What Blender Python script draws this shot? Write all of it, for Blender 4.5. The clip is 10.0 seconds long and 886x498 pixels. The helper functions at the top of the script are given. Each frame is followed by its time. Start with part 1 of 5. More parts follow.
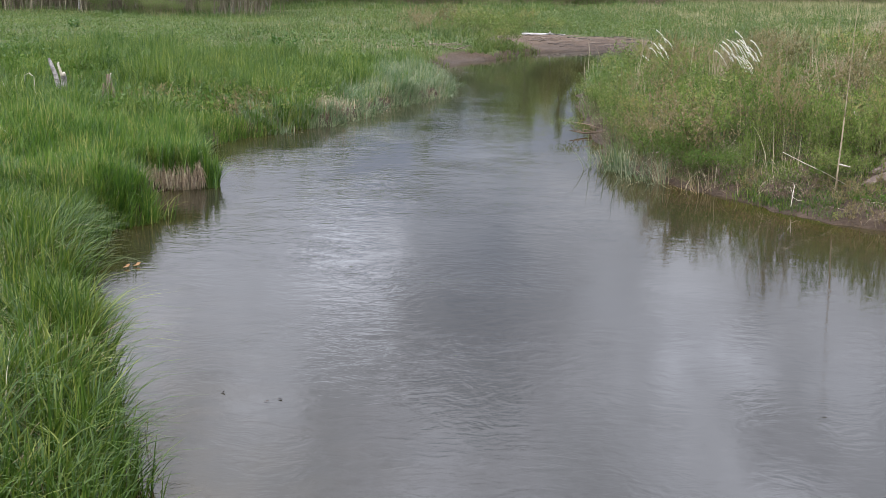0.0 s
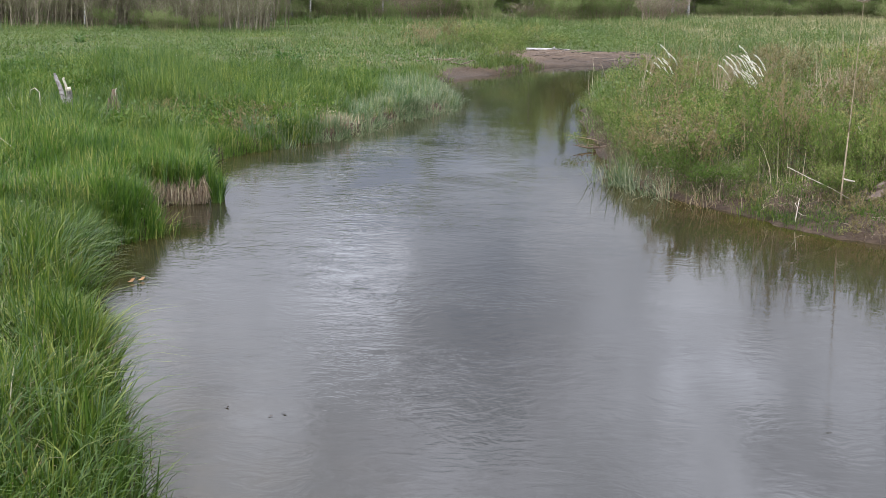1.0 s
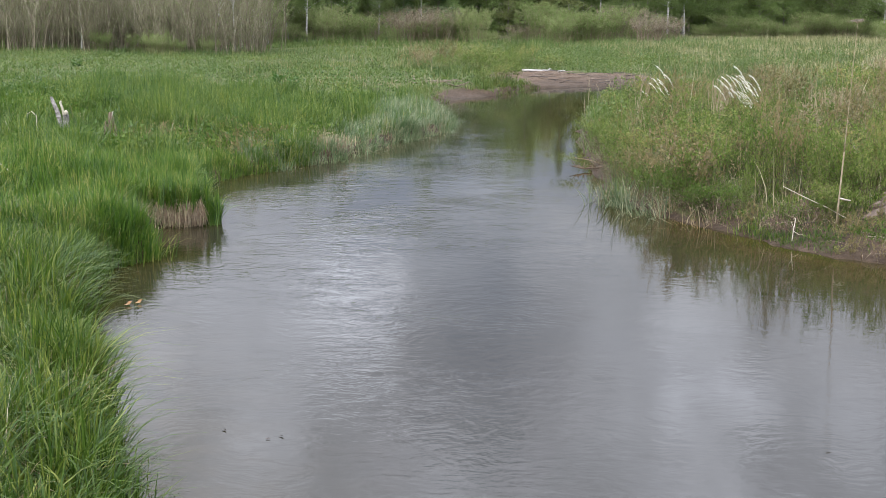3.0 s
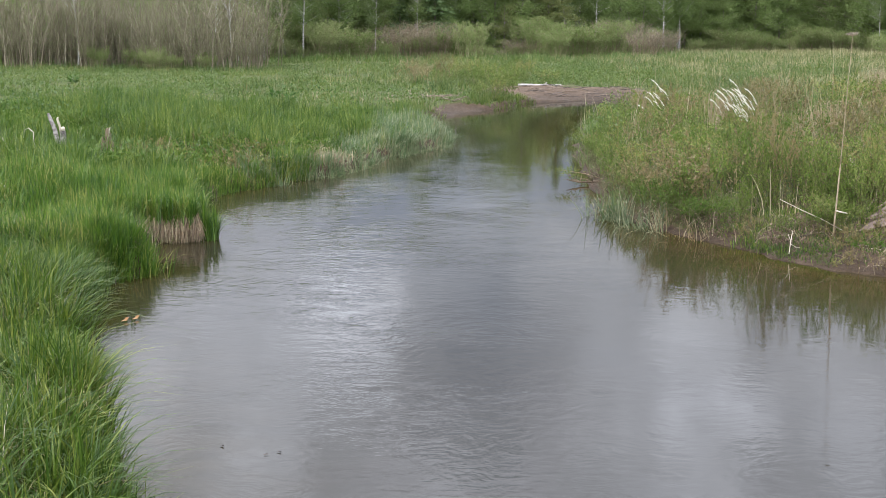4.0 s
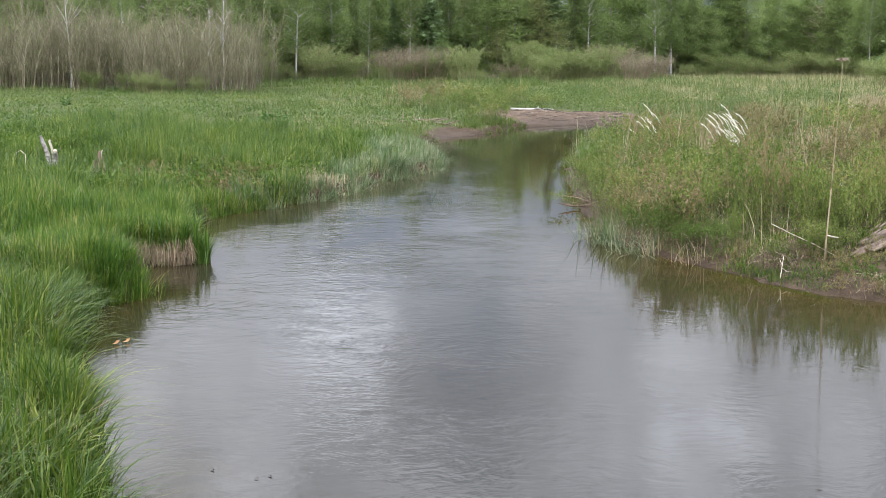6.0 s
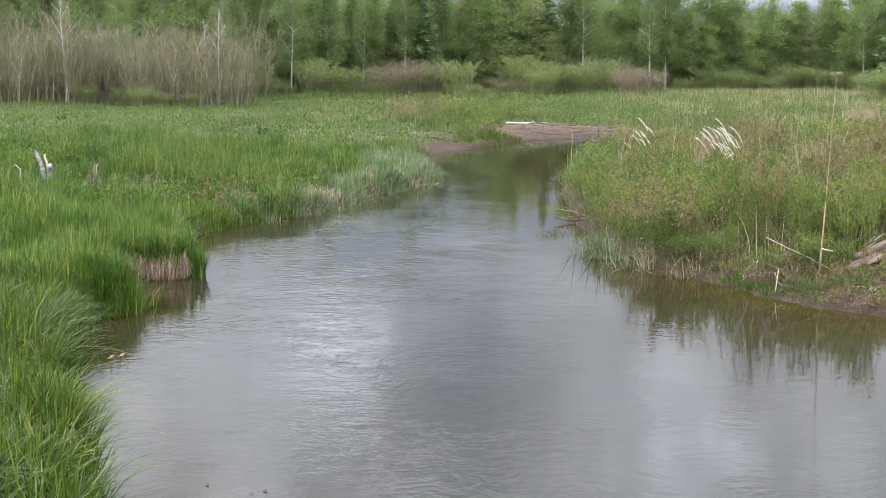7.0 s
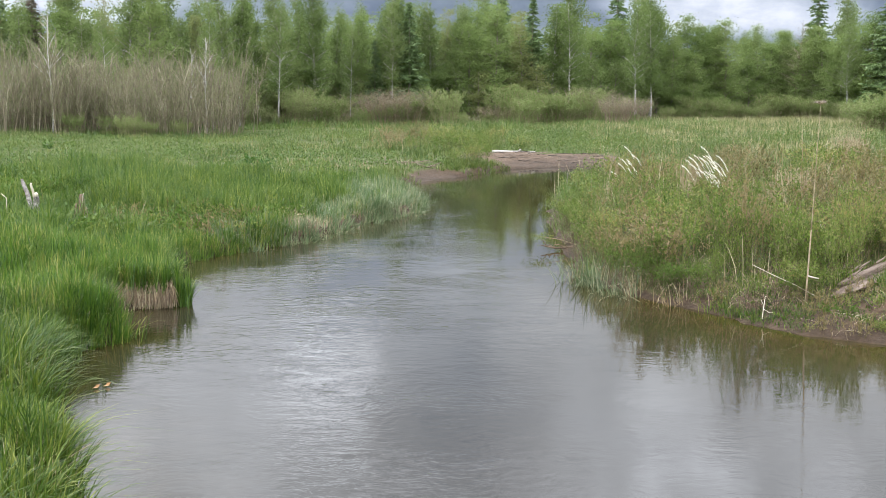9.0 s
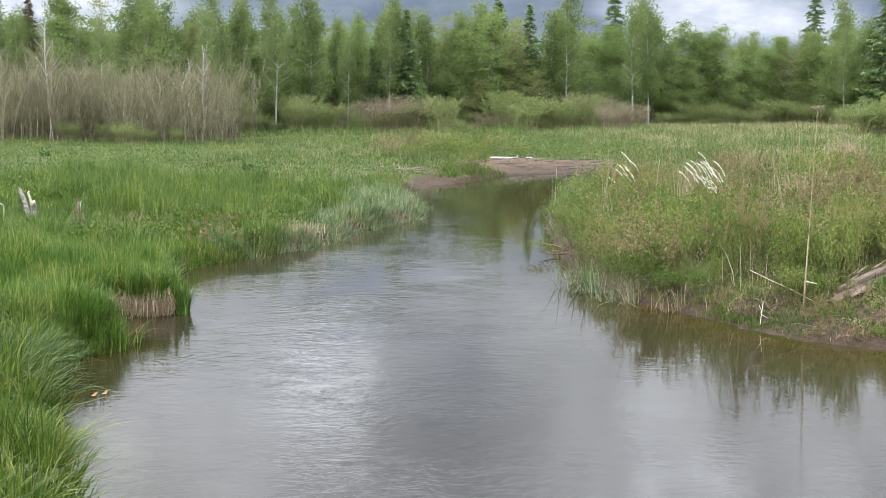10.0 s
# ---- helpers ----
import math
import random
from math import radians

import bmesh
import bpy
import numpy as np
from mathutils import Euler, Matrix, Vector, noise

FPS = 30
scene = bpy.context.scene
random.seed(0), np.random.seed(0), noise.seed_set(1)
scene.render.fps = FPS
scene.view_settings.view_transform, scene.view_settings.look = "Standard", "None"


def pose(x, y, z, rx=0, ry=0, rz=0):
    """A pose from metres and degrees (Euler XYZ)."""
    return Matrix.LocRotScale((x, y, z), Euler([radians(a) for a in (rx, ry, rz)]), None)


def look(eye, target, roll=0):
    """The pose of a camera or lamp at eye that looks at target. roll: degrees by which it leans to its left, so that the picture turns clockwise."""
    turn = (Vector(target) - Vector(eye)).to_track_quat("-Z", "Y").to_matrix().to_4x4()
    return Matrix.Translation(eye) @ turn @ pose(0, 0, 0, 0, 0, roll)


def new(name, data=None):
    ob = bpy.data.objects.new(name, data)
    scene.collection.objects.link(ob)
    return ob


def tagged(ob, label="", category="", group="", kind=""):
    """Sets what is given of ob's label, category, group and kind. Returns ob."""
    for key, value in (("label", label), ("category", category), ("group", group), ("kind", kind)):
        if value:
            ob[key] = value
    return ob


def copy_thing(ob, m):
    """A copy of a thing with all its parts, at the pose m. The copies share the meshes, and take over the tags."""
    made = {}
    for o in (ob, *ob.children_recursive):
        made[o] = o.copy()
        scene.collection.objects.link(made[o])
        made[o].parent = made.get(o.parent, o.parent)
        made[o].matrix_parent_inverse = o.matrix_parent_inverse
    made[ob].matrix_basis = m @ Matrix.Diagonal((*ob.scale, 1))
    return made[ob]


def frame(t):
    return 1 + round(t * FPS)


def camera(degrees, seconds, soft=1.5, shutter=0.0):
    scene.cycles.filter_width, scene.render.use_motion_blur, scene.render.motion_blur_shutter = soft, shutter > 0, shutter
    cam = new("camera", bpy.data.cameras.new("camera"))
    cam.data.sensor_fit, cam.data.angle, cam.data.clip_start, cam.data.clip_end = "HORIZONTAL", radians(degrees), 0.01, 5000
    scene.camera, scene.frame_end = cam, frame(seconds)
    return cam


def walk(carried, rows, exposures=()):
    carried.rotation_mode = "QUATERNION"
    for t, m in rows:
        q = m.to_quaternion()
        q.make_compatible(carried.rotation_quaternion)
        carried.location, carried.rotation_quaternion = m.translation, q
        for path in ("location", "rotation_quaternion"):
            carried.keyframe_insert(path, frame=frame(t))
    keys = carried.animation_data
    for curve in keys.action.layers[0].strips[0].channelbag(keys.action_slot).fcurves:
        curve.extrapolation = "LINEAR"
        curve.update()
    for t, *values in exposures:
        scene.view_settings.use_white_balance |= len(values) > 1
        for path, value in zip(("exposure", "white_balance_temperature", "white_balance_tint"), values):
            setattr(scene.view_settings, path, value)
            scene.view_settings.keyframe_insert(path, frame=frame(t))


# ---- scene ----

# ------------------------------------------------------------ camera
cam = camera(42.0, 10.0, 0.8)
EYE = 2.8                      # height of the lens over the water
# seconds, yaw, pitch, lean: the camera stands on its tripod and tilts up
ROWS = [
    (0.0, 1.564, -13.310, -0.591),
    (0.5, 1.722, -13.009, -0.588),
    (1.0, 1.773, -12.586, -0.549),
    (1.5, 1.708, -12.311, -0.474),
    (2.0, 1.700, -12.149, -0.457),
    (2.5, 1.644, -11.872, -0.404),
    (4.0, 1.385, -10.811, -0.044),
    (4.5, 1.251, -10.481, -0.050),
    (5.0, 1.161, -10.192, -0.132),
    (5.5, 1.086, -9.925, -0.226),
    (7.0, 0.777, -8.956, -0.219),
    (7.5, 0.561, -8.532, -0.256),
    (8.0, 0.356, -8.152, -0.249),
    (8.5, 0.208, -7.821, -0.219),
    (9.0, 0.133, -7.551, -0.183),
    (9.5, 0.081, -7.370, -0.077),
    (10.0, 0.000, -7.227, 0.000),
]
# stops, kelvin, tint: the picture starts darker and bluer
EXPOSURES = [(0.0, -0.42, 6250, 14), (2.5, -0.33, 6300, 13), (5.5, -0.20, 6400, 12), (7.5, -0.14, 6450, 11), (10.0, -0.08, 6500, 10)]
walk(cam, [(t, pose(0, 0, EYE, 90 + p, r, y)) for t, y, p, r in ROWS], EXPOSURES)

# ------------------------------------------------------------ sky and sun
SUN_AZ, SUN_EL = radians(215), radians(48)      # clockwise from +y: behind the camera, a little to its left


class Graph:
    """Short names for building node trees."""

    def __init__(self, tree):
        self.tree = tree
        tree.nodes.clear()

    def n(self, kind, links=None, **settings):
        node = self.tree.nodes.new(kind)
        for key, value in settings.items():
            setattr(node, key, value)
        for key, value in (links or {}).items():
            if isinstance(value, bpy.types.NodeSocket):
                self.tree.links.new(value, node.inputs[key])
            else:
                node.inputs[key].default_value = value
        return node

    def math(self, op, a, b=0.0, c=0.0):
        return self.n("ShaderNodeMath", {0: a, 1: b, 2: c}, operation=op).outputs[0]

    def ramp(self, fac, stops):
        node = self.n("ShaderNodeValToRGB", {0: fac})
        while len(node.color_ramp.elements) < len(stops):
            node.color_ramp.elements.new(0.5)
        for e, (at, c) in zip(node.color_ramp.elements, stops):
            e.position, e.color = at, (*c, 1)
        return node.outputs[0]

    def noise(self, vec, scale, detail=3.0, rough=0.55, dims="3D"):
        return self.n("ShaderNodeTexNoise", {"Vector": vec, "Scale": scale, "Detail": detail, "Roughness": rough}, noise_dimensions=dims)

    def mix(self, fac, a, b, blend="MIX"):
        node = self.n("ShaderNodeMix", {0: fac, 6: a, 7: b}, data_type="RGBA", blend_type=blend)
        return node.outputs[2]


world = bpy.data.worlds.new("sky")
world.use_nodes = True
scene.world = world
g = Graph(world.node_tree)
way = g.n("ShaderNodeTexCoord").outputs["Generated"]
xyz = g.n("ShaderNodeSeparateXYZ", {0: way}).outputs
az = g.math("ARCTAN2", xyz[0], xyz[1])
el = g.math("ARCSINE", xyz[2])
flat = g.n("ShaderNodeCombineXYZ", {0: az, 1: el}).outputs[0]
warp = g.noise(way, 9.0, 4.0)
warp = g.n("ShaderNodeVectorMath", {0: warp.outputs["Color"], 1: (0.5, 0.5, 0.5)}, operation="SUBTRACT").outputs[0]
warp = g.n("ShaderNodeVectorMath", {0: warp, 1: (0.14, 0.09, 0.0)}, operation="MULTIPLY").outputs[0]
place = g.n("ShaderNodeVectorMath", {0: flat, 1: warp}, operation="ADD").outputs[0]
# heavy cloud low down, brighter cover above
bright = g.n("ShaderNodeMapRange", {0: el, 1: radians(4.5), 2: radians(14), 3: 0.34, 4: 1.36}, interpolation_type="SMOOTHSTEP").outputs[0]
bright = g.math("ADD", bright, g.n("ShaderNodeMapRange", {0: el, 1: radians(15), 2: radians(30), 3: 0.0, 4: 2.3}).outputs[0])
bright = g.math("ADD", bright, g.n("ShaderNodeMapRange", {0: el, 1: radians(32), 2: radians(55), 3: 0.0, 4: -0.5}).outputs[0])
# added fill: unseen sky raised towards the sun, lightening trees and scrub facing the camera
sunward = g.n("ShaderNodeVectorMath", {0: way, 1: (math.sin(SUN_AZ) * math.cos(SUN_EL), math.cos(SUN_AZ) * math.cos(SUN_EL), math.sin(SUN_EL))}, operation="DOT_PRODUCT").outputs["Value"]
bright = g.math("ADD", bright, g.n("ShaderNodeMapRange", {0: sunward, 1: 0.05, 2: 1.0, 3: 0.0, 4: 1.5}, interpolation_type="SMOOTHSTEP").outputs[0])
# clouds: azimuth, elevation, half widths (degrees), how much brighter or darker
CLOUDS = [
    (-7.2, 14.2, 4.0, 2.9, 0.85), (-5.6, 13.6, 2.2, 1.8, 0.4), (-12.5, 12.0, 5.0, 2.2, 0.3), (-14, 17.5, 7.0, 6.0, 0.6), (-11.5, 23.0, 5.0, 4.0, 0.45),
    (0.6, 12.4, 3.0, 2.2, -0.15), (-1.2, 15.4, 3.6, 2.8, -0.2), (-4.2, 18.4, 3.4, 2.8, -0.4), (-0.6, 19.4, 4.6, 3.2, -0.22), (1.0, 16.5, 6.5, 4.0, -0.16), (0.5, 22.5, 7.5, 4.0, -0.4),
    (12.5, 19.5, 3.6, 2.6, 0.5), (18.5, 19.0, 2.6, 2.4, 0.6), (11.5, 14.8, 3.4, 2.6, 0.3), (14.0, 24.5, 8.0, 3.4, 0.6),
    (13.5, 4.4, 7.0, 1.8, 0.42), (-19.5, 4.6, 8.5, 2.0, 0.6), (-4.0, 8.0, 9.0, 2.0, 0.1),
]
for ca, ce, wa, we, amount in CLOUDS:
    d = g.n("ShaderNodeVectorMath", {0: place, 1: (radians(ca), radians(ce), 0)}, operation="SUBTRACT").outputs[0]
    d = g.n("ShaderNodeVectorMath", {0: d, 1: (1 / radians(wa), 1 / radians(we), 0)}, operation="MULTIPLY").outputs[0]
    d = g.n("ShaderNodeVectorMath", {0: d}, operation="LENGTH").outputs["Value"]
    d = g.n("ShaderNodeMapRange", {0: d, 1: 1.02, 2: 0.5, 3: 0.0, 4: amount}, interpolation_type="SMOOTHSTEP").outputs[0]
    bright = g.math("ADD", bright, d)
puffs = g.noise(way, 7.0, 6.0, 0.6).outputs[0]
bright = g.math("MULTIPLY", bright, g.n("ShaderNodeMapRange", {0: puffs, 1: 0.3, 2: 0.7, 3: 0.66, 4: 1.34}).outputs[0])
layered = g.n("ShaderNodeVectorMath", {0: way, 1: (1.0, 1.0, 3.2)}, operation="MULTIPLY").outputs[0]
wisps = g.noise(layered, 11.0, 6.0, 0.62).outputs[0]
bright = g.math("MULTIPLY", bright, g.n("ShaderNodeMapRange", {0: wisps, 1: 0.32, 2: 0.68, 3: 0.78, 4: 1.22}).outputs[0])
tint = g.ramp(g.math("MULTIPLY", bright, 0.8), [(0.1, (0.64, 0.89, 1.36)), (0.34, (0.79, 0.95, 1.24)), (0.8, (0.93, 0.99, 1.12)), (1.0, (0.96, 1.0, 1.09))])
cloud = g.n("ShaderNodeVectorMath", {0: tint, "Scale": bright}, operation="SCALE").outputs[0]
sky = g.n("ShaderNodeTexSky", sky_type="NISHITA", sun_disc=False, sun_elevation=SUN_EL, sun_rotation=SUN_AZ).outputs[0]
sky = g.mix(1.0, sky, (0.1, 0.1, 0.1, 1), "MULTIPLY")
cover = g.n("ShaderNodeMapRange", {0: g.noise(way, 2.2, 4.0).outputs[0], 1: 0.30, 2: 0.42, 3: 0.55, 4: 1.0}).outputs[0]
out = g.mix(cover, sky, cloud)
SKY_STRENGTH = 1.0
bg = g.n("ShaderNodeBackground", {0: out, 1: SKY_STRENGTH})
g.n("ShaderNodeOutputWorld", {0: bg.outputs[0]})

sun = new("sun", bpy.data.lights.new("sun", "SUN"))
sun.data.energy, sun.data.angle, sun.data.color = 1.1, radians(10), (1.0, 0.94, 0.84)
sun.matrix_world = look((0, 0, 0), (-math.sin(SUN_AZ) * math.cos(SUN_EL), -math.cos(SUN_AZ) * math.cos(SUN_EL), -math.sin(SUN_EL)))


# ------------------------------------------------------------ materials
def material(name):
    m = bpy.data.materials.new(name)
    m.use_nodes = True
    return m, Graph(m.node_tree)


def plant(name, stops, through_light=0.35, patch=0.35, patch_size=1.2, gloss=0.45, each=0.0):
    """Leaves and blades: one tint for each leaf, drifting over the ground, light shining through."""
    m, g = material(name)
    geo = g.n("ShaderNodeNewGeometry").outputs
    drift = g.noise(geo["Position"], 1.0 / patch_size, 3.0).outputs[0]
    fac = g.math("MULTIPLY_ADD", g.math("SUBTRACT", drift, 0.5), patch * 3.0, geo["Random Per Island"])
    if each:                                  # every tree or bush has its own shade
        own = g.n("ShaderNodeObjectInfo").outputs["Random"]
        fac = g.math("MULTIPLY_ADD", g.math("SUBTRACT", own, 0.5), each, g.math("MULTIPLY_ADD", g.math("SUBTRACT", fac, 0.5), 0.7, 0.5))
    colour = g.ramp(fac, stops)
    fine = g.noise(geo["Position"], 40.0, 2.0).outputs[0]
    colour = g.mix(0.35, colour, g.ramp(fine, [(0.3, (0.55, 0.55, 0.5)), (0.7, (1.0, 1.0, 1.0))]), "MULTIPLY")
    front = g.n("ShaderNodeBsdfPrincipled", {"Base Color": colour, "Roughness": gloss, "Specular IOR Level": 0.45 if gloss < 0.6 else 0.2})
    back = g.n("ShaderNodeBsdfTranslucent", {"Color": colour})
    mixed = g.n("ShaderNodeMixShader", {0: through_light, 1: front.outputs[0], 2: back.outputs[0]})
    g.n("ShaderNodeOutputMaterial", {0: mixed.outputs[0]})
    return m


def solid(name, stops, scale=6.0, rough=0.85, bump=0.3, stretch=(1, 1, 1), island=0.0, spec=0.25, bump_scale=4.0, dist=0.02):
    """Bark, wood, mud: two scales of tint and relief."""
    m, g = material(name)
    geo = g.n("ShaderNodeNewGeometry").outputs
    where = g.n("ShaderNodeTexCoord").outputs["Object"]
    where = g.n("ShaderNodeVectorMath", {0: where, 1: stretch}, operation="MULTIPLY").outputs[0]
    a = g.noise(where, scale, 4.0).outputs[0]
    b = g.noise(where, scale * 7.3, 3.0).outputs[0]
    fac = g.math("MULTIPLY_ADD", b, 0.4, g.math("MULTIPLY", a, 0.6))
    fac = g.math("MULTIPLY_ADD", g.math("SUBTRACT", fac, 0.5), 2.2, 0.5)
    if island:
        fac = g.math("MULTIPLY_ADD", g.math("SUBTRACT", geo["Random Per Island"], 0.5), island, fac)
    relief = g.n("ShaderNodeBump", {"Strength": bump, "Distance": dist, "Height": g.noise(where, scale * bump_scale, 4.0).outputs[0]})
    p = g.n("ShaderNodeBsdfPrincipled", {"Base Color": g.ramp(fac, stops), "Roughness": rough, "Specular IOR Level": spec, "Normal": relief.outputs[0]})
    g.n("ShaderNodeOutputMaterial", {0: p.outputs[0]})
    return m


GRASS = plant("fresh_grass", [(0.0, (0.028, 0.068, 0.006)), (0.35, (0.053, 0.106, 0.009)), (0.7, (0.093, 0.153, 0.016)), (0.93, (0.164, 0.203, 0.033)), (1.0, (0.242, 0.280, 0.056))], gloss=0.5)
MID_GRASS = plant("mid_bank_green", [(0.0, (0.030, 0.075, 0.007)), (0.35, (0.057, 0.117, 0.010)), (0.7, (0.100, 0.168, 0.019)), (0.93, (0.177, 0.224, 0.039)), (1.0, (0.260, 0.308, 0.066))], gloss=0.5)
BANK_GREEN = plant("bank_green", [(0.0, (0.059, 0.120, 0.022)), (0.5, (0.120, 0.194, 0.042)), (1.0, (0.225, 0.268, 0.097))], 0.4)
MEADOW = plant("meadow_grass", [(0.0, (0.065, 0.113, 0.019)), (0.4, (0.090, 0.146, 0.026)), (0.75, (0.120, 0.175, 0.033)), (1.0, (0.177, 0.203, 0.054))], patch=0.75, patch_size=3.0)
TUFT = plant("lush_grass", [(0.0, (0.034, 0.086, 0.009)), (0.4, (0.074, 0.151, 0.014)), (0.8, (0.137, 0.225, 0.029)), (1.0, (0.310, 0.310, 0.088))], patch=0.5, patch_size=0.6, gloss=0.48)
SEDGE = plant("blue_sedge", [(0.0, (0.088, 0.146, 0.055)), (0.4, (0.137, 0.200, 0.088)), (0.75, (0.207, 0.255, 0.134)), (1.0, (0.352, 0.360, 0.212))], gloss=0.35)
REED = plant("sedge_leaf", [(0.0, (0.068, 0.111, 0.045)), (0.4, (0.128, 0.178, 0.086)), (0.75, (0.212, 0.255, 0.135)), (1.0, (0.468, 0.459, 0.300))], gloss=0.35)
DRY = plant("dry_grass", [(0.0, (0.21, 0.149, 0.073)), (0.5, (0.367, 0.289, 0.162)), (1.0, (0.507, 0.454, 0.307))], 0.25)
PALE = plant("pale_meadow_grass", [(0.0, (0.046, 0.091, 0.015)), (0.45, (0.079, 0.126, 0.025)), (0.75, (0.133, 0.158, 0.045)), (1.0, (0.287, 0.270, 0.114))], patch=0.9, patch_size=2.6)
PALE_STRAW = plant("pale_straw", [(0.0, (0.17, 0.20, 0.065)), (0.5, (0.30, 0.28, 0.13)), (1.0, (0.48, 0.42, 0.25))], 0.35, patch=0.6, patch_size=4.0)
THATCH = plant("dead_thatch", [(0.0, (0.177, 0.123, 0.074)), (0.5, (0.327, 0.238, 0.148)), (1.0, (0.495, 0.428, 0.271))], 0.1)
PLUME = plant("white_plume", [(0.0, (0.84, 0.81, 0.70)), (1.0, (0.92, 0.90, 0.82))], 0.3, 0.1)
WILLOW_LEAF = plant("willow_leaf", [(0.0, (0.062, 0.120, 0.016)), (0.4, (0.120, 0.178, 0.031)), (0.75, (0.201, 0.254, 0.056)), (0.92, (0.272, 0.292, 0.101)), (1.0, (0.297, 0.254, 0.094))], 0.3, gloss=0.65, patch=0.3, each=0.8)
NETTLE = plant("nettle_leaf", [(0.0, (0.038, 0.086, 0.014)), (0.5, (0.072, 0.140, 0.023)), (1.0, (0.128, 0.194, 0.043))], gloss=0.45)
HERB = plant("broad_herb_leaf", [(0.0, (0.034, 0.095, 0.013)), (0.6, (0.068, 0.149, 0.024)), (1.0, (0.108, 0.196, 0.041))], gloss=0.4)
BIRCH_LEAF = plant("birch_leaf", [(0.0, (0.151, 0.211, 0.068)), (0.5, (0.178, 0.245, 0.081)), (1.0, (0.216, 0.279, 0.103))], 0.52, gloss=0.8, patch=0.5, patch_size=1.1, each=1.0)
ALDER_LEAF = plant("alder_leaf", [(0.0, (0.173, 0.244, 0.077)), (0.5, (0.205, 0.278, 0.090)), (1.0, (0.243, 0.315, 0.111))], 0.52, gloss=0.8, patch=0.5, patch_size=1.1, each=1.0)
OLIVE_LEAF = plant("olive_leaf", [(0.0, (0.201, 0.232, 0.084)), (0.5, (0.248, 0.281, 0.106)), (1.0, (0.297, 0.322, 0.141))], 0.52, gloss=0.8, patch=0.5, patch_size=1.1, each=1.0)
RED_SHOOT = plant("reddish_young_leaf", [(0.0, (0.113, 0.111, 0.034)), (0.5, (0.200, 0.173, 0.064)), (1.0, (0.312, 0.239, 0.118))], 0.4, each=0.5)
SPRUCE_LEAF = plant("spruce_needles", [(0.0, (0.096, 0.154, 0.055)), (0.6, (0.138, 0.215, 0.074)), (1.0, (0.198, 0.276, 0.103))], 0.2, each=0.5)
BROWN_NEEDLES = plant("rusty_needles", [(0.0, (0.07, 0.05, 0.035)), (0.6, (0.12, 0.085, 0.06)), (1.0, (0.17, 0.13, 0.09))], 0.15)
BUD = plant("budding_leaf", [(0.0, (0.145, 0.178, 0.062)), (0.6, (0.206, 0.239, 0.091)), (1.0, (0.275, 0.299, 0.133))], 0.4, each=0.6)
BUSH_LEAF = plant("bush_leaf", [(0.0, (0.144, 0.198, 0.060)), (0.5, (0.233, 0.302, 0.103)), (1.0, (0.330, 0.381, 0.163))], 0.5, gloss=0.8, patch=0.25, patch_size=5.0, each=0.7)
RUSTY = plant("rusty_bush_leaf", [(0.0, (0.130, 0.119, 0.071)), (0.5, (0.202, 0.184, 0.116)), (1.0, (0.274, 0.252, 0.170))], 0.4)
GREY_TWIG = solid("grey_twig", [(0.0, (0.120, 0.098, 0.066)), (0.5, (0.204, 0.172, 0.117)), (1.0, (0.352, 0.314, 0.219))], 3.0, island=1.0)
BROWN_TWIG = solid("brown_twig", [(0.0, (0.13, 0.09, 0.06)), (0.5, (0.26, 0.19, 0.13)), (1.0, (0.42, 0.34, 0.24))], 5.0, island=1.0)
DARK_TWIG = solid("dark_twig", [(0.0, (0.05, 0.035, 0.024)), (0.5, (0.115, 0.08, 0.055)), (1.0, (0.24, 0.18, 0.13))], 5.0, island=1.0)
BIRCH_BARK = solid("birch_bark", [(0.0, (0.040, 0.036, 0.032)), (0.36, (0.176, 0.160, 0.144)), (0.52, (0.400, 0.376, 0.352)), (1.0, (0.608, 0.584, 0.552))], 2.5, stretch=(1, 1, 5), island=0.3)
WHITE_BARK = solid("white_bark", [(0.0, (0.096, 0.088, 0.080)), (0.3, (0.320, 0.296, 0.272)), (0.6, (0.496, 0.472, 0.440)), (1.0, (0.624, 0.600, 0.568))], 2.5, stretch=(1, 1, 4))
DARK_BARK = solid("dark_bark", [(0.0, (0.09, 0.075, 0.06)), (0.5, (0.21, 0.185, 0.155)), (1.0, (0.36, 0.33, 0.29))], 3.0)
WEATHERED = solid("weathered_wood", [(0.0, (0.08, 0.06, 0.045)), (0.5, (0.20, 0.155, 0.12)), (1.0, (0.38, 0.32, 0.26))], 9.0, bump=0.6, stretch=(1, 0.12, 1), dist=0.012)
PALE_WOOD = solid("bleached_wood", [(0.0, (0.308, 0.258, 0.189)), (0.5, (0.510, 0.456, 0.361)), (1.0, (0.669, 0.619, 0.525))], 9.0, bump=0.4)
DEAD_STALK = solid("dead_stalk", [(0.0, (0.172, 0.124, 0.070)), (0.5, (0.318, 0.249, 0.160)), (1.0, (0.482, 0.407, 0.289))], 8.0)
DRY_HEAD = solid("dried_umbel", [(0.0, (0.16, 0.13, 0.095)), (1.0, (0.40, 0.34, 0.26))], 20.0)
DARK_WOOD = solid("wet_dark_wood", [(0.0, (0.03, 0.025, 0.02)), (1.0, (0.10, 0.08, 0.065))], 10.0, rough=0.5)

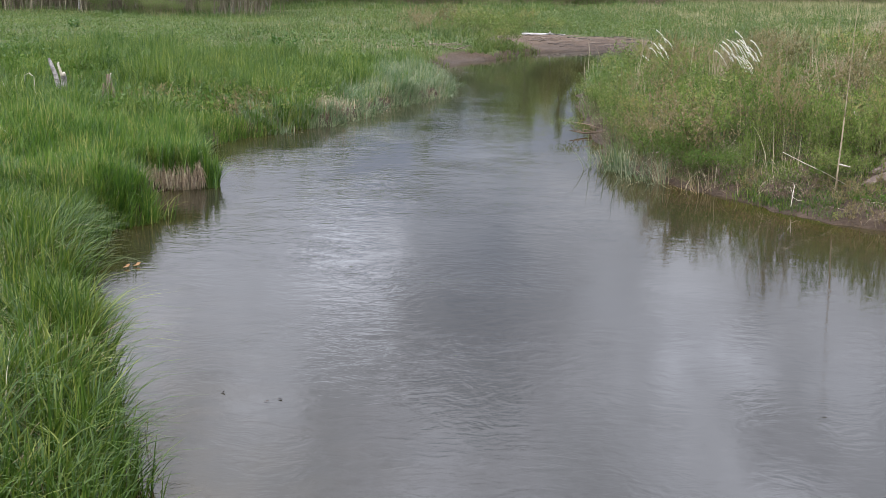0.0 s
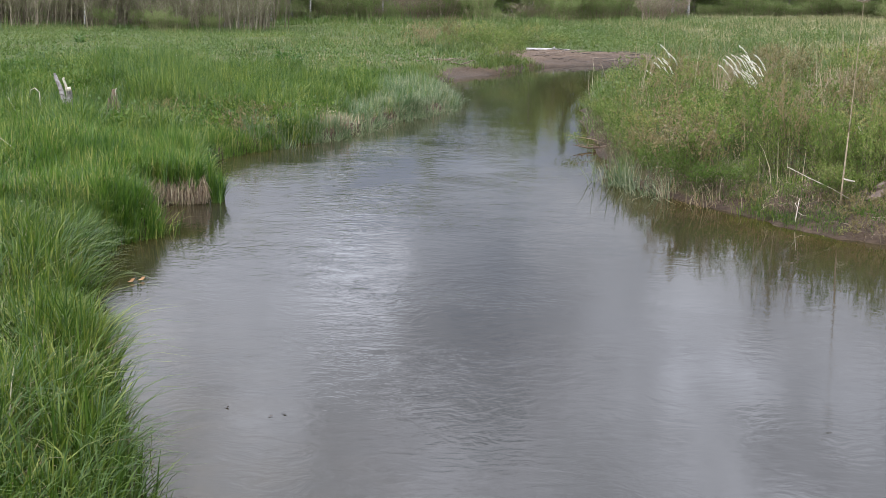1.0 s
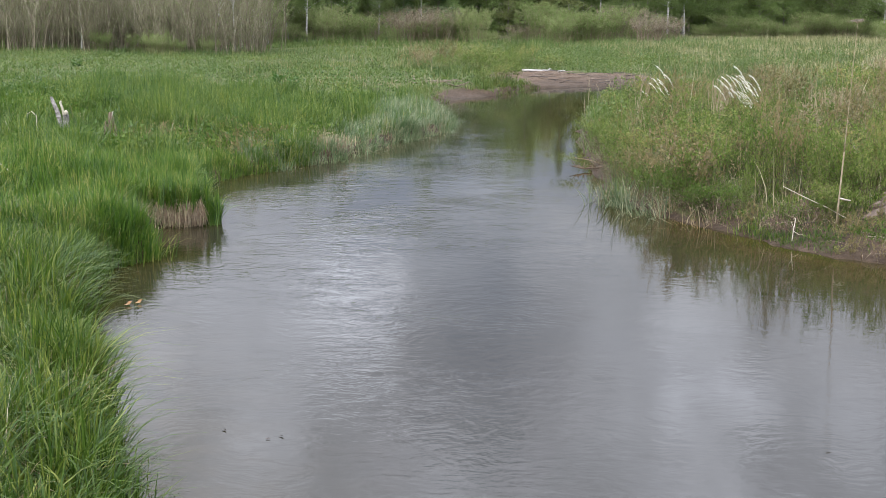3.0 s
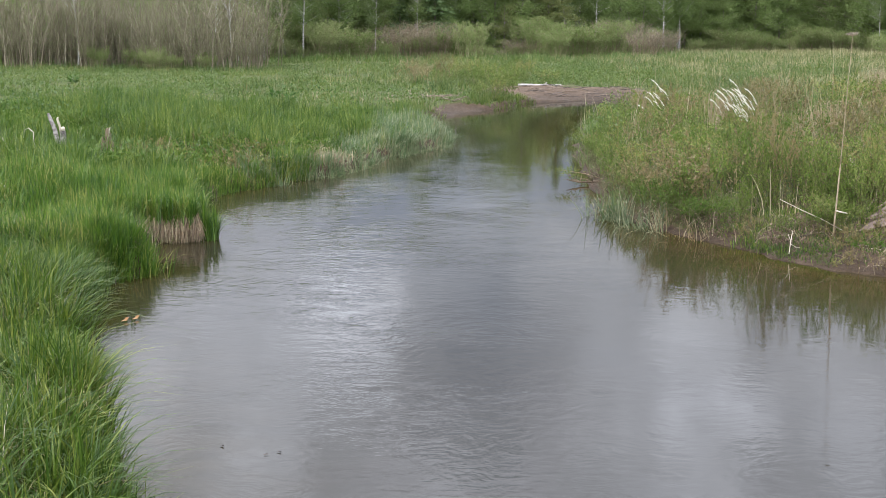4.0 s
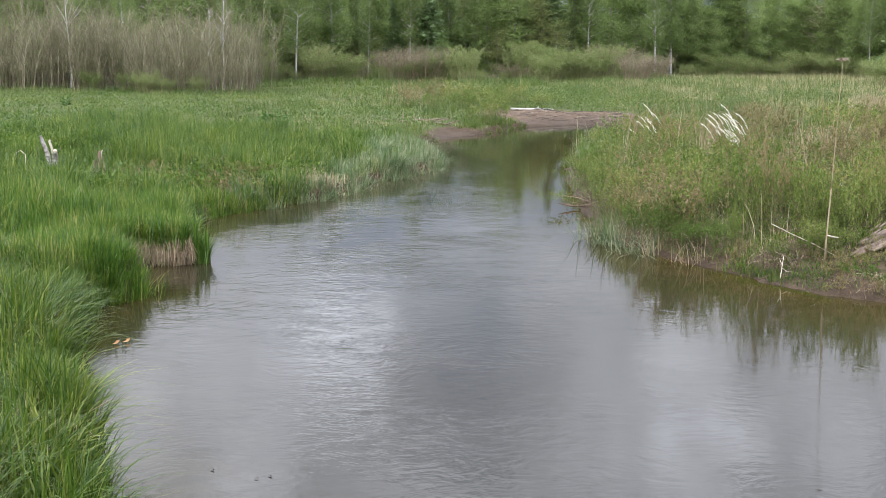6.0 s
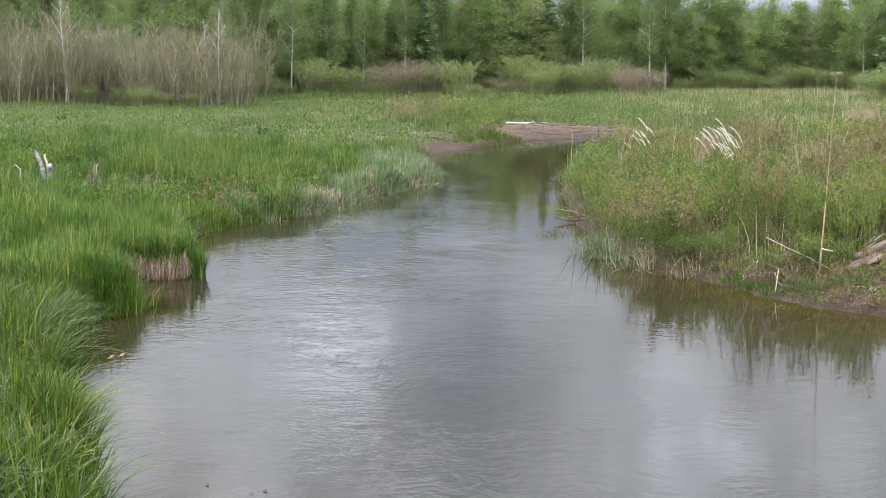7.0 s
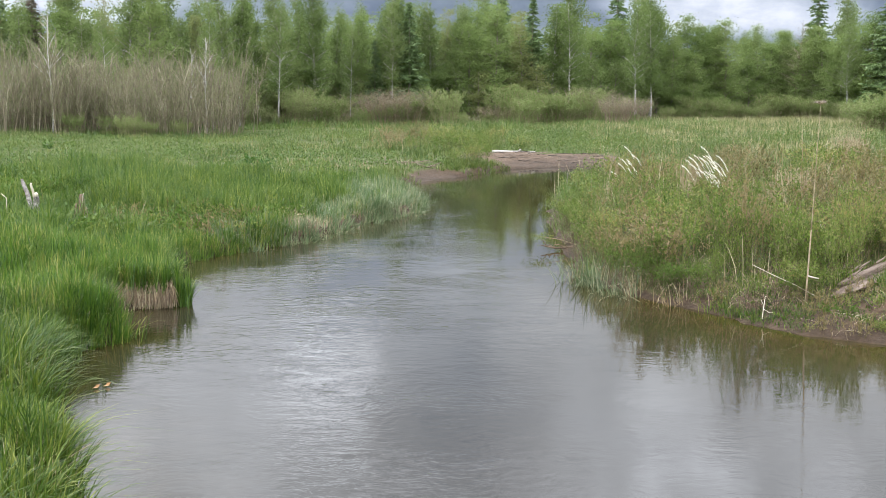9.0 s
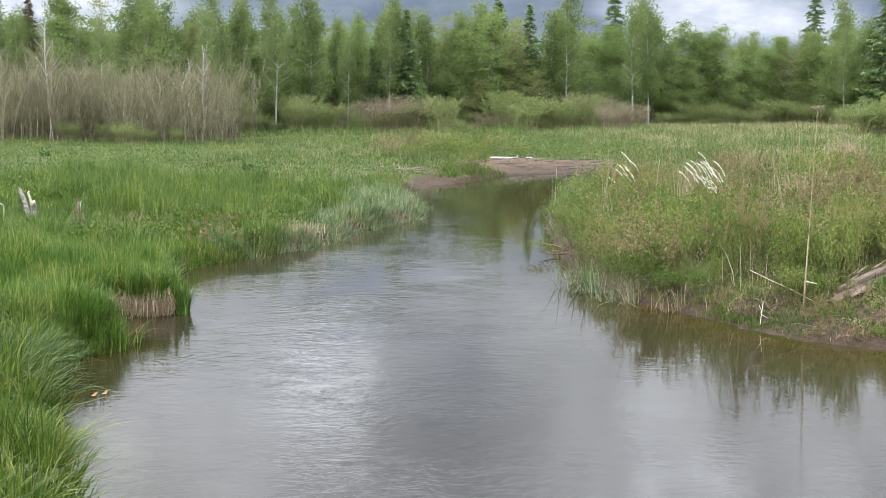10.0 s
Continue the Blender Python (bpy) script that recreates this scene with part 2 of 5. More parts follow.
# ground: turf soil, wet mud where the attribute says so
GROUND, g = material("ground")
geo = g.n("ShaderNodeNewGeometry").outputs
mud = g.n("ShaderNodeAttribute", attribute_name="mud").outputs["Fac"]
big = g.noise(geo["Position"], 0.35, 4.0).outputs[0]
small = g.noise(geo["Position"], 9.0, 5.0).outputs[0]
turf = g.ramp(g.math("MULTIPLY_ADD", small, 0.6, g.math("MULTIPLY", big, 0.4)), [(0.3, (0.04, 0.045, 0.018)), (0.5, (0.075, 0.09, 0.03)), (0.7, (0.14, 0.13, 0.06))])
wet = g.ramp(g.math("MULTIPLY_ADD", small, 0.5, g.math("MULTIPLY", g.noise(geo["Position"], 2.0, 4.0).outputs[0], 0.5)), [(0.3, (0.050, 0.034, 0.022)), (0.5, (0.096, 0.065, 0.042)), (0.7, (0.158, 0.108, 0.072))])
lift = g.n("ShaderNodeSeparateXYZ", {0: geo["Position"]}).outputs[2]
soaked = g.n("ShaderNodeMapRange", {0: g.math("MULTIPLY_ADD", small, 0.15, lift), 1: 0.08, 2: 0.55, 3: 0.5, 4: 1.35}).outputs[0]
wet = g.n("ShaderNodeVectorMath", {0: wet, "Scale": soaked}, operation="SCALE").outputs[0]
edge = g.n("ShaderNodeMapRange", {0: g.math("MULTIPLY_ADD", g.math("SUBTRACT", small, 0.5), 0.8, mud), 1: 0.35, 2: 0.65}).outputs[0]
relief = g.n("ShaderNodeBump", {"Strength": 1.0, "Distance": 0.07, "Height": g.noise(geo["Position"], 14.0, 6.0).outputs[0]})
p = g.n("ShaderNodeBsdfPrincipled", {"Base Color": g.mix(edge, turf, wet), "Roughness": g.math("MULTIPLY_ADD", edge, -0.2, 0.95), "Specular IOR Level": 0.15, "Normal": relief.outputs[0]})
g.n("ShaderNodeOutputMaterial", {0: p.outputs[0]})

# water: peaty and murky, with current ripples in patches
WATER, g = material("river_water")
geo = g.n("ShaderNodeNewGeometry").outputs
pos = g.n("ShaderNodeVectorMath", {0: geo["Position"], 1: (0.62, 1.3, 1.0)}, operation="MULTIPLY").outputs[0]
swirl = g.noise(geo["Position"], 1.1, 3.0).outputs["Color"]
pos = g.n("ShaderNodeVectorMath", {0: pos, 1: swirl}, operation="ADD").outputs[0]
calm = g.n("ShaderNodeMapRange", {0: g.noise(geo["Position"], 0.45, 3.0).outputs[0], 1: 0.40, 2: 0.64, 3: 0.6, 4: 2.5}).outputs[0]
ripple = g.noise(pos, 9.5, 3.0, 0.55).outputs[0]
swell = g.noise(pos, 4.0, 2.0).outputs[0]
height = g.math("MULTIPLY_ADD", swell, 0.8, g.math("MULTIPLY", ripple, calm))
sheltered = g.n("ShaderNodeAttribute", attribute_name="shallow").outputs["Fac"]
height = g.math("MULTIPLY", height, g.math("MULTIPLY_ADD", sheltered, -0.92, 1.0))
along = g.n("ShaderNodeSeparateXYZ", {0: geo["Position"]}).outputs
# the current runs along the outer bank; the inner side of the bend lies still
still = g.n("ShaderNodeMapRange", {0: g.math("MULTIPLY_ADD", along[1], -0.03, along[0]), 1: -1.6, 2: 1.4, 3: 1.3, 4: 0.48}).outputs[0]
height = g.math("MULTIPLY", height, still)
height = g.math("MULTIPLY", height, g.n("ShaderNodeMapRange", {0: along[1], 1: 20.0, 2: 32.0, 3: 1.0, 4: 0.4}).outputs[0])
relief = g.n("ShaderNodeBump", {"Strength": 1.0, "Distance": 0.0024, "Height": height})
shallow = g.n("ShaderNodeAttribute", attribute_name="shallow").outputs["Fac"]
bed = g.mix(shallow, (0.019, 0.018, 0.014, 1), g.ramp(g.noise(geo["Position"], 3.0, 4.0).outputs[0], [(0.3, (0.022, 0.018, 0.004)), (0.7, (0.050, 0.036, 0.010))]))
p = g.n("ShaderNodeBsdfPrincipled", {"Base Color": bed, "Roughness": 0.015, "IOR": 1.333, "Specular IOR Level": 0.5, "Normal": relief.outputs[0]})
g.n("ShaderNodeOutputMaterial", {0: p.outputs[0]})

# ------------------------------------------------------------ mesh tools
rng = np.random.default_rng(7)


def mesh_of(name, verts, faces, mat, smooth=False):
    """A mesh from arrays: faces is a list of (k, 3) and (k, 4) index arrays."""
    me = bpy.data.meshes.new(name)
    verts = np.asarray(verts, dtype=np.float32).reshape(-1, 3)
    loops = np.concatenate([np.asarray(f, dtype=np.int32).ravel() for f in faces])
    sizes = np.concatenate([np.full(len(f), np.shape(f)[1], dtype=np.int32) for f in faces])
    starts = np.concatenate([[0], np.cumsum(sizes)[:-1]]).astype(np.int32)
    me.vertices.add(len(verts))
    me.vertices.foreach_set("co", verts.ravel())
    me.loops.add(len(loops))
    me.loops.foreach_set("vertex_index", loops)
    me.polygons.add(len(sizes))
    me.polygons.foreach_set("loop_start", starts)
    me.materials.append(mat)
    if smooth:
        me.polygons.foreach_set("use_smooth", np.ones(len(sizes), dtype=bool))
    me.update(calc_edges=True)
    return me


def join(pieces):
    """Several (verts, faces) into one."""
    vs, fs, at = [], [], 0
    for v, f in pieces:
        vs.append(v)
        fs += [np.asarray(q) + at for q in f if len(q)]
        at += len(v)
    return np.concatenate(vs), fs


def blades(base, height, width, lean, az, segs=3, droop=0.5, turn=None):
    """Grass blades: arched strips that narrow to a point."""
    n = len(base)
    height, width, lean, az = (np.broadcast_to(np.asarray(a, float), (n,)) for a in (height, width, lean, az))
    out_dir = np.stack([np.cos(az), np.sin(az), np.zeros(n)], 1)
    face = az + np.pi / 2 if turn is None else turn
    side = np.stack([np.cos(face), np.sin(face), np.zeros(n)], 1)
    rows = []
    for k in range(segs):
        s = k / segs
        c = base + out_dir * (height * lean * s ** 1.7)[:, None]
        c = c + np.array([0, 0, 1.0]) * (height * (s - droop * np.minimum(lean, 1.3) * s ** 2.6))[:, None]
        w = side * (width * 0.5 * (1 - 0.75 * s ** 2))[:, None]
        rows += [c - w, c + w]
    tip = base + out_dir * (height * lean)[:, None] + np.array([0, 0, 1.0]) * (height * (1 - droop * np.minimum(lean, 1.3)))[:, None]
    rows.append(tip)
    v = np.stack(rows, 1)
    k = v.shape[1]
    off = (np.arange(n) * k)[:, None]
    quads = [off + np.array([[2 * i, 2 * i + 1, 2 * i + 3, 2 * i + 2]]) for i in range(segs - 1)]
    tris = off + np.array([[2 * segs - 2, 2 * segs - 1, 2 * segs]])
    faces = ([np.concatenate(quads)] if quads else []) + [tris]
    return v.reshape(-1, 3), faces


def unit(v):
    return v / np.maximum(np.linalg.norm(v, axis=1, keepdims=True), 1e-9)


def leaves(at, axis, length, width, r=rng, far=False, lift=0.6):
    """Pointed leaves, a little folded along the rib."""
    n = len(at)
    axis = unit(axis)
    side = unit(np.cross(axis, unit(r.normal(size=(n, 3)) + np.array([0, 0, lift]))))
    up = np.cross(side, axis)
    length = np.broadcast_to(np.asarray(length, float), (n,))[:, None]
    if far:                                   # far off: one sharp-pointed triangle a leaf
        width = np.broadcast_to(np.asarray(width, float), (n,))[:, None]
        v = np.stack([at - side * width * 0.6, at + side * width * 0.6, at + axis * length], 1)
        return v.reshape(-1, 3), [(np.arange(n) * 3)[:, None] + np.array([[0, 1, 2]])]
    width = np.broadcast_to(np.asarray(width, float), (n,))[:, None]
    mid = at + axis * length * 0.45
    v = np.stack([at, mid - side * width * 0.5 + up * width * 0.12, at + axis * length - up * length * 0.1, mid + side * width * 0.5 + up * width * 0.12], 1)
    i = (np.arange(n) * 4)[:, None]
    return v.reshape(-1, 3), [np.concatenate([i + np.array([[0, 1, 2]]), i + np.array([[0, 2, 3]])])]


def stems(p0, p1, r0, r1, sides=3):
    """Many straight tapered stems at once."""
    n = len(p0)
    ax = unit(p1 - p0)
    a = unit(np.cross(ax, np.where(np.abs(ax[:, 2:3]) > 0.9, np.array([[1.0, 0, 0]]), np.array([[0, 0, 1.0]]))))
    b = np.cross(ax, a)
    r0 = np.broadcast_to(np.asarray(r0, float), (n,))[:, None]
    r1 = np.broadcast_to(np.asarray(r1, float), (n,))[:, None]
    rows = []
    for p, r in ((p0, r0), (p1, r1)):
        for k in range(sides):
            t = 2 * math.pi * k / sides
            rows.append(p + r * (a * math.cos(t) + b * math.sin(t)))
    v = np.stack(rows, 1)
    i = (np.arange(n) * 2 * sides)[:, None]
    quads = np.concatenate([i + np.array([[k, (k + 1) % sides, sides + (k + 1) % sides, sides + k]]) for k in range(sides)])
    return v.reshape(-1, 3), [quads]


def tube(points, radii, sides=8, rough=0.0, seed=1):
    """A bent, tapered, slightly lumpy round bar with closed ends."""
    r = np.random.default_rng(seed)
    points = np.asarray(points, float)
    radii = np.broadcast_to(np.asarray(radii, float), (len(points),))
    d = np.gradient(points, axis=0)
    d = unit(d)
    ref = np.array([0.3, 0.1, 1.0]) if abs(d[0][2]) < 0.8 else np.array([1.0, 0.2, 0.1])
    a = unit(np.cross(d, ref[None]))
    b = np.cross(d, a)
    t = np.arange(sides) * 2 * np.pi / sides
    lump = 1 + rough * r.normal(size=(len(points), sides))
    v = points[:, None] + (radii[:, None] * lump)[..., None] * (a[:, None] * np.cos(t)[None, :, None] + b[:, None] * np.sin(t)[None, :, None])
    n = len(points)
    v = np.concatenate([v.reshape(-1, 3), points[:1] - d[:1] * radii[0] * 0.2, points[-1:] + d[-1:] * radii[-1] * 0.2])
    quads, caps = [], []
    for i in range(n - 1):
        for k in range(sides):
            quads.append((i * sides + k, i * sides + (k + 1) % sides, (i + 1) * sides + (k + 1) % sides, (i + 1) * sides + k))
    for k in range(sides):
        caps.append(((k + 1) % sides, k, n * sides))
        caps.append(((n - 1) * sides + k, (n - 1) * sides + (k + 1) % sides, n * sides + 1))
    return v, [np.array(quads), np.array(caps)]


def part(name, shape, mat, parent, label="", smooth=False):
    ob = new(name, mesh_of(name, shape[0], shape[1], mat, smooth))
    ob.parent = parent
    return tagged(ob, label)


def thing(name, label, category, m=None, group="", kind=""):
    ob = tagged(new(name), label, category, group, kind)
    if m is not None:
        ob.matrix_basis = m
    return ob


def stuff(name, shape, mat, label, category):
    return tagged(new(name, mesh_of(name, shape[0], shape[1], mat)), label, category, "", "stuff")


# ------------------------------------------------------------ the lie of the land
LEFT = np.array([(-2.0, -60), (-1.5, -8), (-1.2, 0), (-1.55, 4), (-1.85, 5.8), (-2.15, 6.4), (-2.85, 8.3), (-3.3, 9.5), (-3.85, 10.8), (-4.15, 12.2), (-3.75, 13.1),
                 (-4.2, 13.9), (-4.2, 14.8), (-3.82, 15.5), (-4.1, 17), (-4.55, 19), (-4.1, 20.1), (-3.6, 21.1), (-2.7, 22.3), (-1.8, 25.4), (-0.85, 27.6),
                 (-0.8, 30.5), (-1.4, 33), (-1.5, 36.2), (0.3, 39.8), (1.4, 42.2), (1.9, 44.2), (4.3, 45.8), (7, 46.5), (11, 46), (18, 43), (40, 40), (90, 45)])
RIGHT = np.array([(7, -60), (7, -8), (8, 0), (9, 4), (9.3, 8), (8.5, 11), (6.5, 12.3), (5, 12.8), (4.2, 13.4), (3.7, 14.2), (3.0, 15.6), (2.4, 16.6),
                  (2.15, 18), (2.2, 21.5), (2.35, 26.3), (3.0, 32.3), (4.1, 38), (6, 41), (10, 41.5), (18, 38.5), (40, 36), (90, 41)])
RIVER = np.concatenate([LEFT, RIGHT[::-1]])


def to_line(x, y, line):
    """Distance from points to a broken line."""
    best = np.full(x.shape, 1e9)
    for (ax, ay), (bx, by) in zip(line[:-1], line[1:]):
        dx, dy = bx - ax, by - ay
        t = np.clip(((x - ax) * dx + (y - ay) * dy) / (dx * dx + dy * dy), 0, 1)
        best = np.minimum(best, np.hypot(x - ax - t * dx, y - ay - t * dy))
    return best


TABLE = np.random.default_rng(3).random((64, 64))


def lumps(x, y, size, shift=0.0):
    """Smooth random hills, -0.5 to 0.5."""
    u, v = x / size + shift, y / size + shift * 1.7
    i, j = np.floor(u).astype(int), np.floor(v).astype(int)
    a, b = u - i, v - j
    a, b = a * a * (3 - 2 * a), b * b * (3 - 2 * b)
    t = lambda p, q: TABLE[p % 64, q % 64]
    return (t(i, j) * (1 - a) + t(i + 1, j) * a) * (1 - b) + (t(i, j + 1) * (1 - a) + t(i + 1, j + 1) * a) * b - 0.5


def shore(x, y):
    """Signed distance to the water's edge (minus: in the river) and 1 on the right-hand bank."""
    x, y = np.asarray(x, float), np.asarray(y, float)
    wob = 0.22 * lumps(x, y, 0.6) + 0.10 * lumps(x, y, 0.25, 9)
    dl, dr = to_line(x, y, LEFT), to_line(x, y, RIGHT)
    inside = np.zeros(x.shape, bool)
    for (ax, ay), (bx, by) in zip(RIVER, np.roll(RIVER, -1, 0)):
        cross = (ay > y) != (by > y)
        inside ^= cross & (x < (bx - ax) * (y - ay) / (by - ay + 1e-12) + ax)
    d = np.minimum(dl, dr)
    return np.where(inside, -d, d) + wob, dr < dl


def beach(x, y):
    a = np.exp(-((x - 3.9) / 3.3) ** 4 - ((y - 47.2) / 2.6) ** 4)
    b = np.exp(-((x + 0.3 - 0.35 * (y - 39)) / 0.8) ** 4 - ((y - 39.0) / 1.7) ** 4)
    return np.maximum(a, b)


def land(x, y):
    """Height of the ground."""
    d, right = shore(x, y)
    sand = beach(x, y)
    left_h = 0.16 * np.clip(d / 0.12, 0, 1) + 0.16 * (1 - np.exp(-np.maximum(d, 0) / 0.9)) + 0.58 * (1 - np.exp(-np.maximum(d, 0) / 14))
    right_h = 0.24 * (1 - np.exp(-np.maximum(d, 0) / 1.1)) + 0.6 * (1 - np.exp(-np.maximum(d, 0) / 5))
    h = np.where(right, right_h, left_h)
    h = h * (1 - sand) + sand * np.minimum(0.15 * np.maximum(d, 0), 0.8)
    rough = np.where(right & (y < 18), 0.11 * lumps(x, y, 0.2, 12) + 0.14 * lumps(x, y, 0.5, 2), 0) + 0.10 * lumps(x, y, 1.1) + 0.05 * lumps(x, y, 0.4, 5) + 0.16 * lumps(x, y, 6.0, 3)
    rough = rough + np.where(right, 0, 0.34 * lumps(x, y, 2.6, 7) * np.clip((y - 21) / 3, 0, 1) * np.clip((46 - y) / 10, 0.25, 1))
    h = h + rough * np.clip(d / 1.0, 0, 1) * (1 - 0.6 * sand)
    h = h - 0.4 * np.clip((y - 34) / 26, 0, 1) * np.clip(d / 6, 0, 1)
    return np.where(d > 0, h + 0.005, -0.6 * (1 - np.exp(np.minimum(d, 0) / 0.9)))


def muddy(x, y):
    d, right = shore(x, y)
    m = np.clip(1.2 - d / 0.28, 0, 1)
    bank = np.clip(1.4 - d / np.where(x > 4.3, 1.7, 1.0), 0, 1) * np.clip((x - 2.9) / 0.6, 0, 1) * (y < 17.5)
    log = np.clip(1.5 - to_line(x, y, np.array([(4.6, 14.1), (6.6, 16.1)])) / 0.4, 0, 1)
    return np.maximum(np.maximum(np.maximum(m, log), np.where(right, bank, 0)), np.clip(beach(x, y) * 1.6, 0, 1))


def spread(lo, step, hi, far):
    """Even steps from lo to hi, then ever wider ones out to far."""
    mid = list(np.arange(lo, hi, step))
    s, a, b = step, [], []
    at, bt = lo, mid[-1]
    while at > -far or bt < far:
        s *= 1.22
        at, bt = at - s, bt + s
        a.append(at), b.append(bt)
    return np.array(a[::-1] + mid + b)


gx, gy = spread(-9, 0.13, 8, 3000), spread(4, 0.2, 50, 3000)
X, Y = np.meshgrid(gx, gy)
Z = land(X.ravel(), Y.ravel())
nx, ny = len(gx), len(gy)
idx = (np.arange(ny - 1)[:, None] * nx + np.arange(nx - 1)[None]).ravel()
ground = new("ground", mesh_of("ground", np.stack([X.ravel(), Y.ravel(), Z], 1), [np.stack([idx, idx + 1, idx + nx + 1, idx + nx], 1)], GROUND, True))
tagged(ground, "grassy meadow ground with muddy brown river banks", "ground", "", "structure")
ground.data.attributes.new("mud", "FLOAT", "POINT").data.foreach_set("value", muddy(X.ravel(), Y.ravel()).astype(np.float32))

wx, wy = np.concatenate([np.arange(-8, 10, 0.3), np.linspace(10, 95, 40)]), np.concatenate([np.linspace(-60, 3, 20)[:-1], np.arange(3, 50, 0.3)])
X, Y = np.meshgrid(wx, wy)
nx, ny = len(wx), len(wy)
idx = (np.arange(ny - 1)[:, None] * nx + np.arange(nx - 1)[None]).ravel()
water = new("water", mesh_of("water", np.stack([X.ravel(), Y.ravel(), 0 * X.ravel()], 1), [np.stack([idx, idx + 1, idx + nx + 1, idx + nx], 1)], WATER, True))
d, right = shore(X.ravel(), Y.ravel())
water.data.attributes.new("shallow", "FLOAT", "POINT").data.foreach_set("value", np.exp(np.minimum(d, 0) / np.where(right, 1.6, 0.6)).astype(np.float32))
tagged(water, "slow grey-brown river water reflecting a cloudy sky", "water", "", "structure")


def scatter(n, x0, x1, y0, y1, keep, r=rng):
    """n random places in a box, of which those stay that keep(x, y, d, right) says; with their ground height."""
    x, y = r.uniform(x0, x1, n), r.uniform(y0, y1, n)
    wide = np.abs(x + 0.012 * y) < 0.43 * y + 1.2
    x, y = x[wide], y[wide]
    d, right = shore(x, y)
    ok = keep(x, y, d, right)
    x, y, d = x[ok], y[ok], d[ok]
    return np.stack([x, y, land(x, y) - 0.01], 1), d


def at_ground(x, y, up=0.0):
    return (x, y, float(land(np.array([x]), np.array([y]))[0]) + up)


# ------------------------------------------------------------ grasses
def sward(name, n, box, keep, height, width, lean, mat, label, segs=3, patch=0.8, out=0.0, droop=0.5, category="grass", clump=(16, 0.1)):
    """Grass in tussocks: clump gives the blades of a tussock and its radius."""
    foot, _ = scatter(n // clump[0], *box, keep)
    m = len(foot)
    many = rng.integers(clump[0] // 3 + 1, clump[0] * 2, m)
    own = np.repeat(np.arange(m), many)
    size = rng.uniform(0.6, 1.3, m)[own]
    off = rng.normal(0, 1.0, (len(own), 2)) * (clump[1] * size)[:, None]
    xy = foot[own, :2] + off
    d = shore(xy[:, 0], xy[:, 1])[0]
    base = np.concatenate([xy, land(xy[:, 0], xy[:, 1])[:, None] - 0.015], 1)
    away = np.arctan2(off[:, 1], off[:, 0])
    k = len(base)
    wave = 1 + patch * lumps(base[:, 0], base[:, 1], 0.9, 2) + 0.5 * patch * lumps(base[:, 0], base[:, 1], 3.1, 6)
    h = rng.uniform(height[0], height[1], k) * wave * (0.55 + 0.45 * size)
    le = np.abs(rng.normal(lean[0], lean[1], k))
    az = away + rng.normal(0, 0.8, k)
    if out:                                   # blades at the edge hang out over the water
        e = 0.15
        gx_ = shore(base[:, 0] + e, base[:, 1])[0] - shore(base[:, 0] - e, base[:, 1])[0]
        gy_ = shore(base[:, 0], base[:, 1] + e)[0] - shore(base[:, 0], base[:, 1] - e)[0]
        near = (d < 0.35) & (rng.random(k) < out)
        az = np.where(near, np.arctan2(-gy_, -gx_) + rng.normal(0, 0.6, k), az)
        le = np.where(near, le * 1.15, le)
    shape = blades(base, h, rng.uniform(width[0], width[1], k), le, az, segs, droop, az + np.pi / 2 + rng.normal(0, 0.7, k))
    return stuff(name, shape, mat, label, category)


# plan of the banks
skirt = lambda x, y: (x > -4.62) & (x < -3.2) & (y > 13.5) & (y < 15.2)      # open water before the tussock
thin = lambda x, y: ((x + 5.3) / 1.7) ** 2 + ((y - 21.4) / 1.3) ** 2 < 1      # poor turf round the roots
sedge_bed = lambda x, y, d: (d < 0.55) | ((y > 24.2) & (y < 32) & (d < 1.7 - 0.12 * np.abs(y - 28) + 2.0 * lumps(x, y, 0.8, 3)))
left_edge = lambda x, y, d, r: ~r & (d > -0.03) & ~skirt(x, y)
sward("bank_grass", 88000, (-9, -1.2, 4, 12.8), left_edge, (0.26, 0.58), (0.008, 0.017), (0.45, 0.34), GRASS, "long fresh green grass arching over the river bank", 4, out=0.3, clump=(30, 0.07))
sward("dry_bank_grass", 9000, (-9, -1.2, 4, 14.6), lambda x, y, d, r: ~r & (d > 0.3), (0.25, 0.55), (0.005, 0.009), (0.8, 0.35), DRY, "dry straw-coloured grass blades among the fresh grass", 3, clump=(9, 0.09))
sward("lush_grass", 36000, (-8, -3.3, 12.5, 17.6), lambda x, y, d, r: ~r & (d > -0.03) & ~skirt(x, y), (0.28, 0.52), (0.009, 0.017), (0.36, 0.26), TUFT, "dense bright green sedge tuft on the bank", 3, out=0.4, clump=(22, 0.09))
sward("inlet_grass", 38000, (-5.6, -3.0, 12.0, 22), lambda x, y, d, r: ~r & (d > -0.06) & (d < 0.6) & ~skirt(x, y) & ~thin(x, y), (0.26, 0.54), (0.008, 0.014), (0.3, 0.22), TUFT, "upright fresh grass on the edges of the small inlets", 3, out=0.25, clump=(18, 0.07))
sward("mid_bank_grass", 115000, (-13, -0.3, 17, 34), lambda x, y, d, r: ~r & (d > -0.05) & (~thin(x, y) | (rng.random(len(x)) < 0.3)) & ~sedge_bed(x, y, d), (0.16, 0.56), (0.008, 0.015), (0.5, 0.35), MID_GRASS, "green meadow grass behind the river bank", 3, patch=1.6, clump=(26, 0.13))
sward("dry_meadow_grass", 2200, (-13, -0.3, 17, 40), lambda x, y, d, r: ~r & (d > -0.05) & (beach(x, y) < 0.3), (0.2, 0.5), (0.007, 0.014), (0.7, 0.4), DRY, "dry straw among the meadow grass", 2, clump=(9, 0.12))
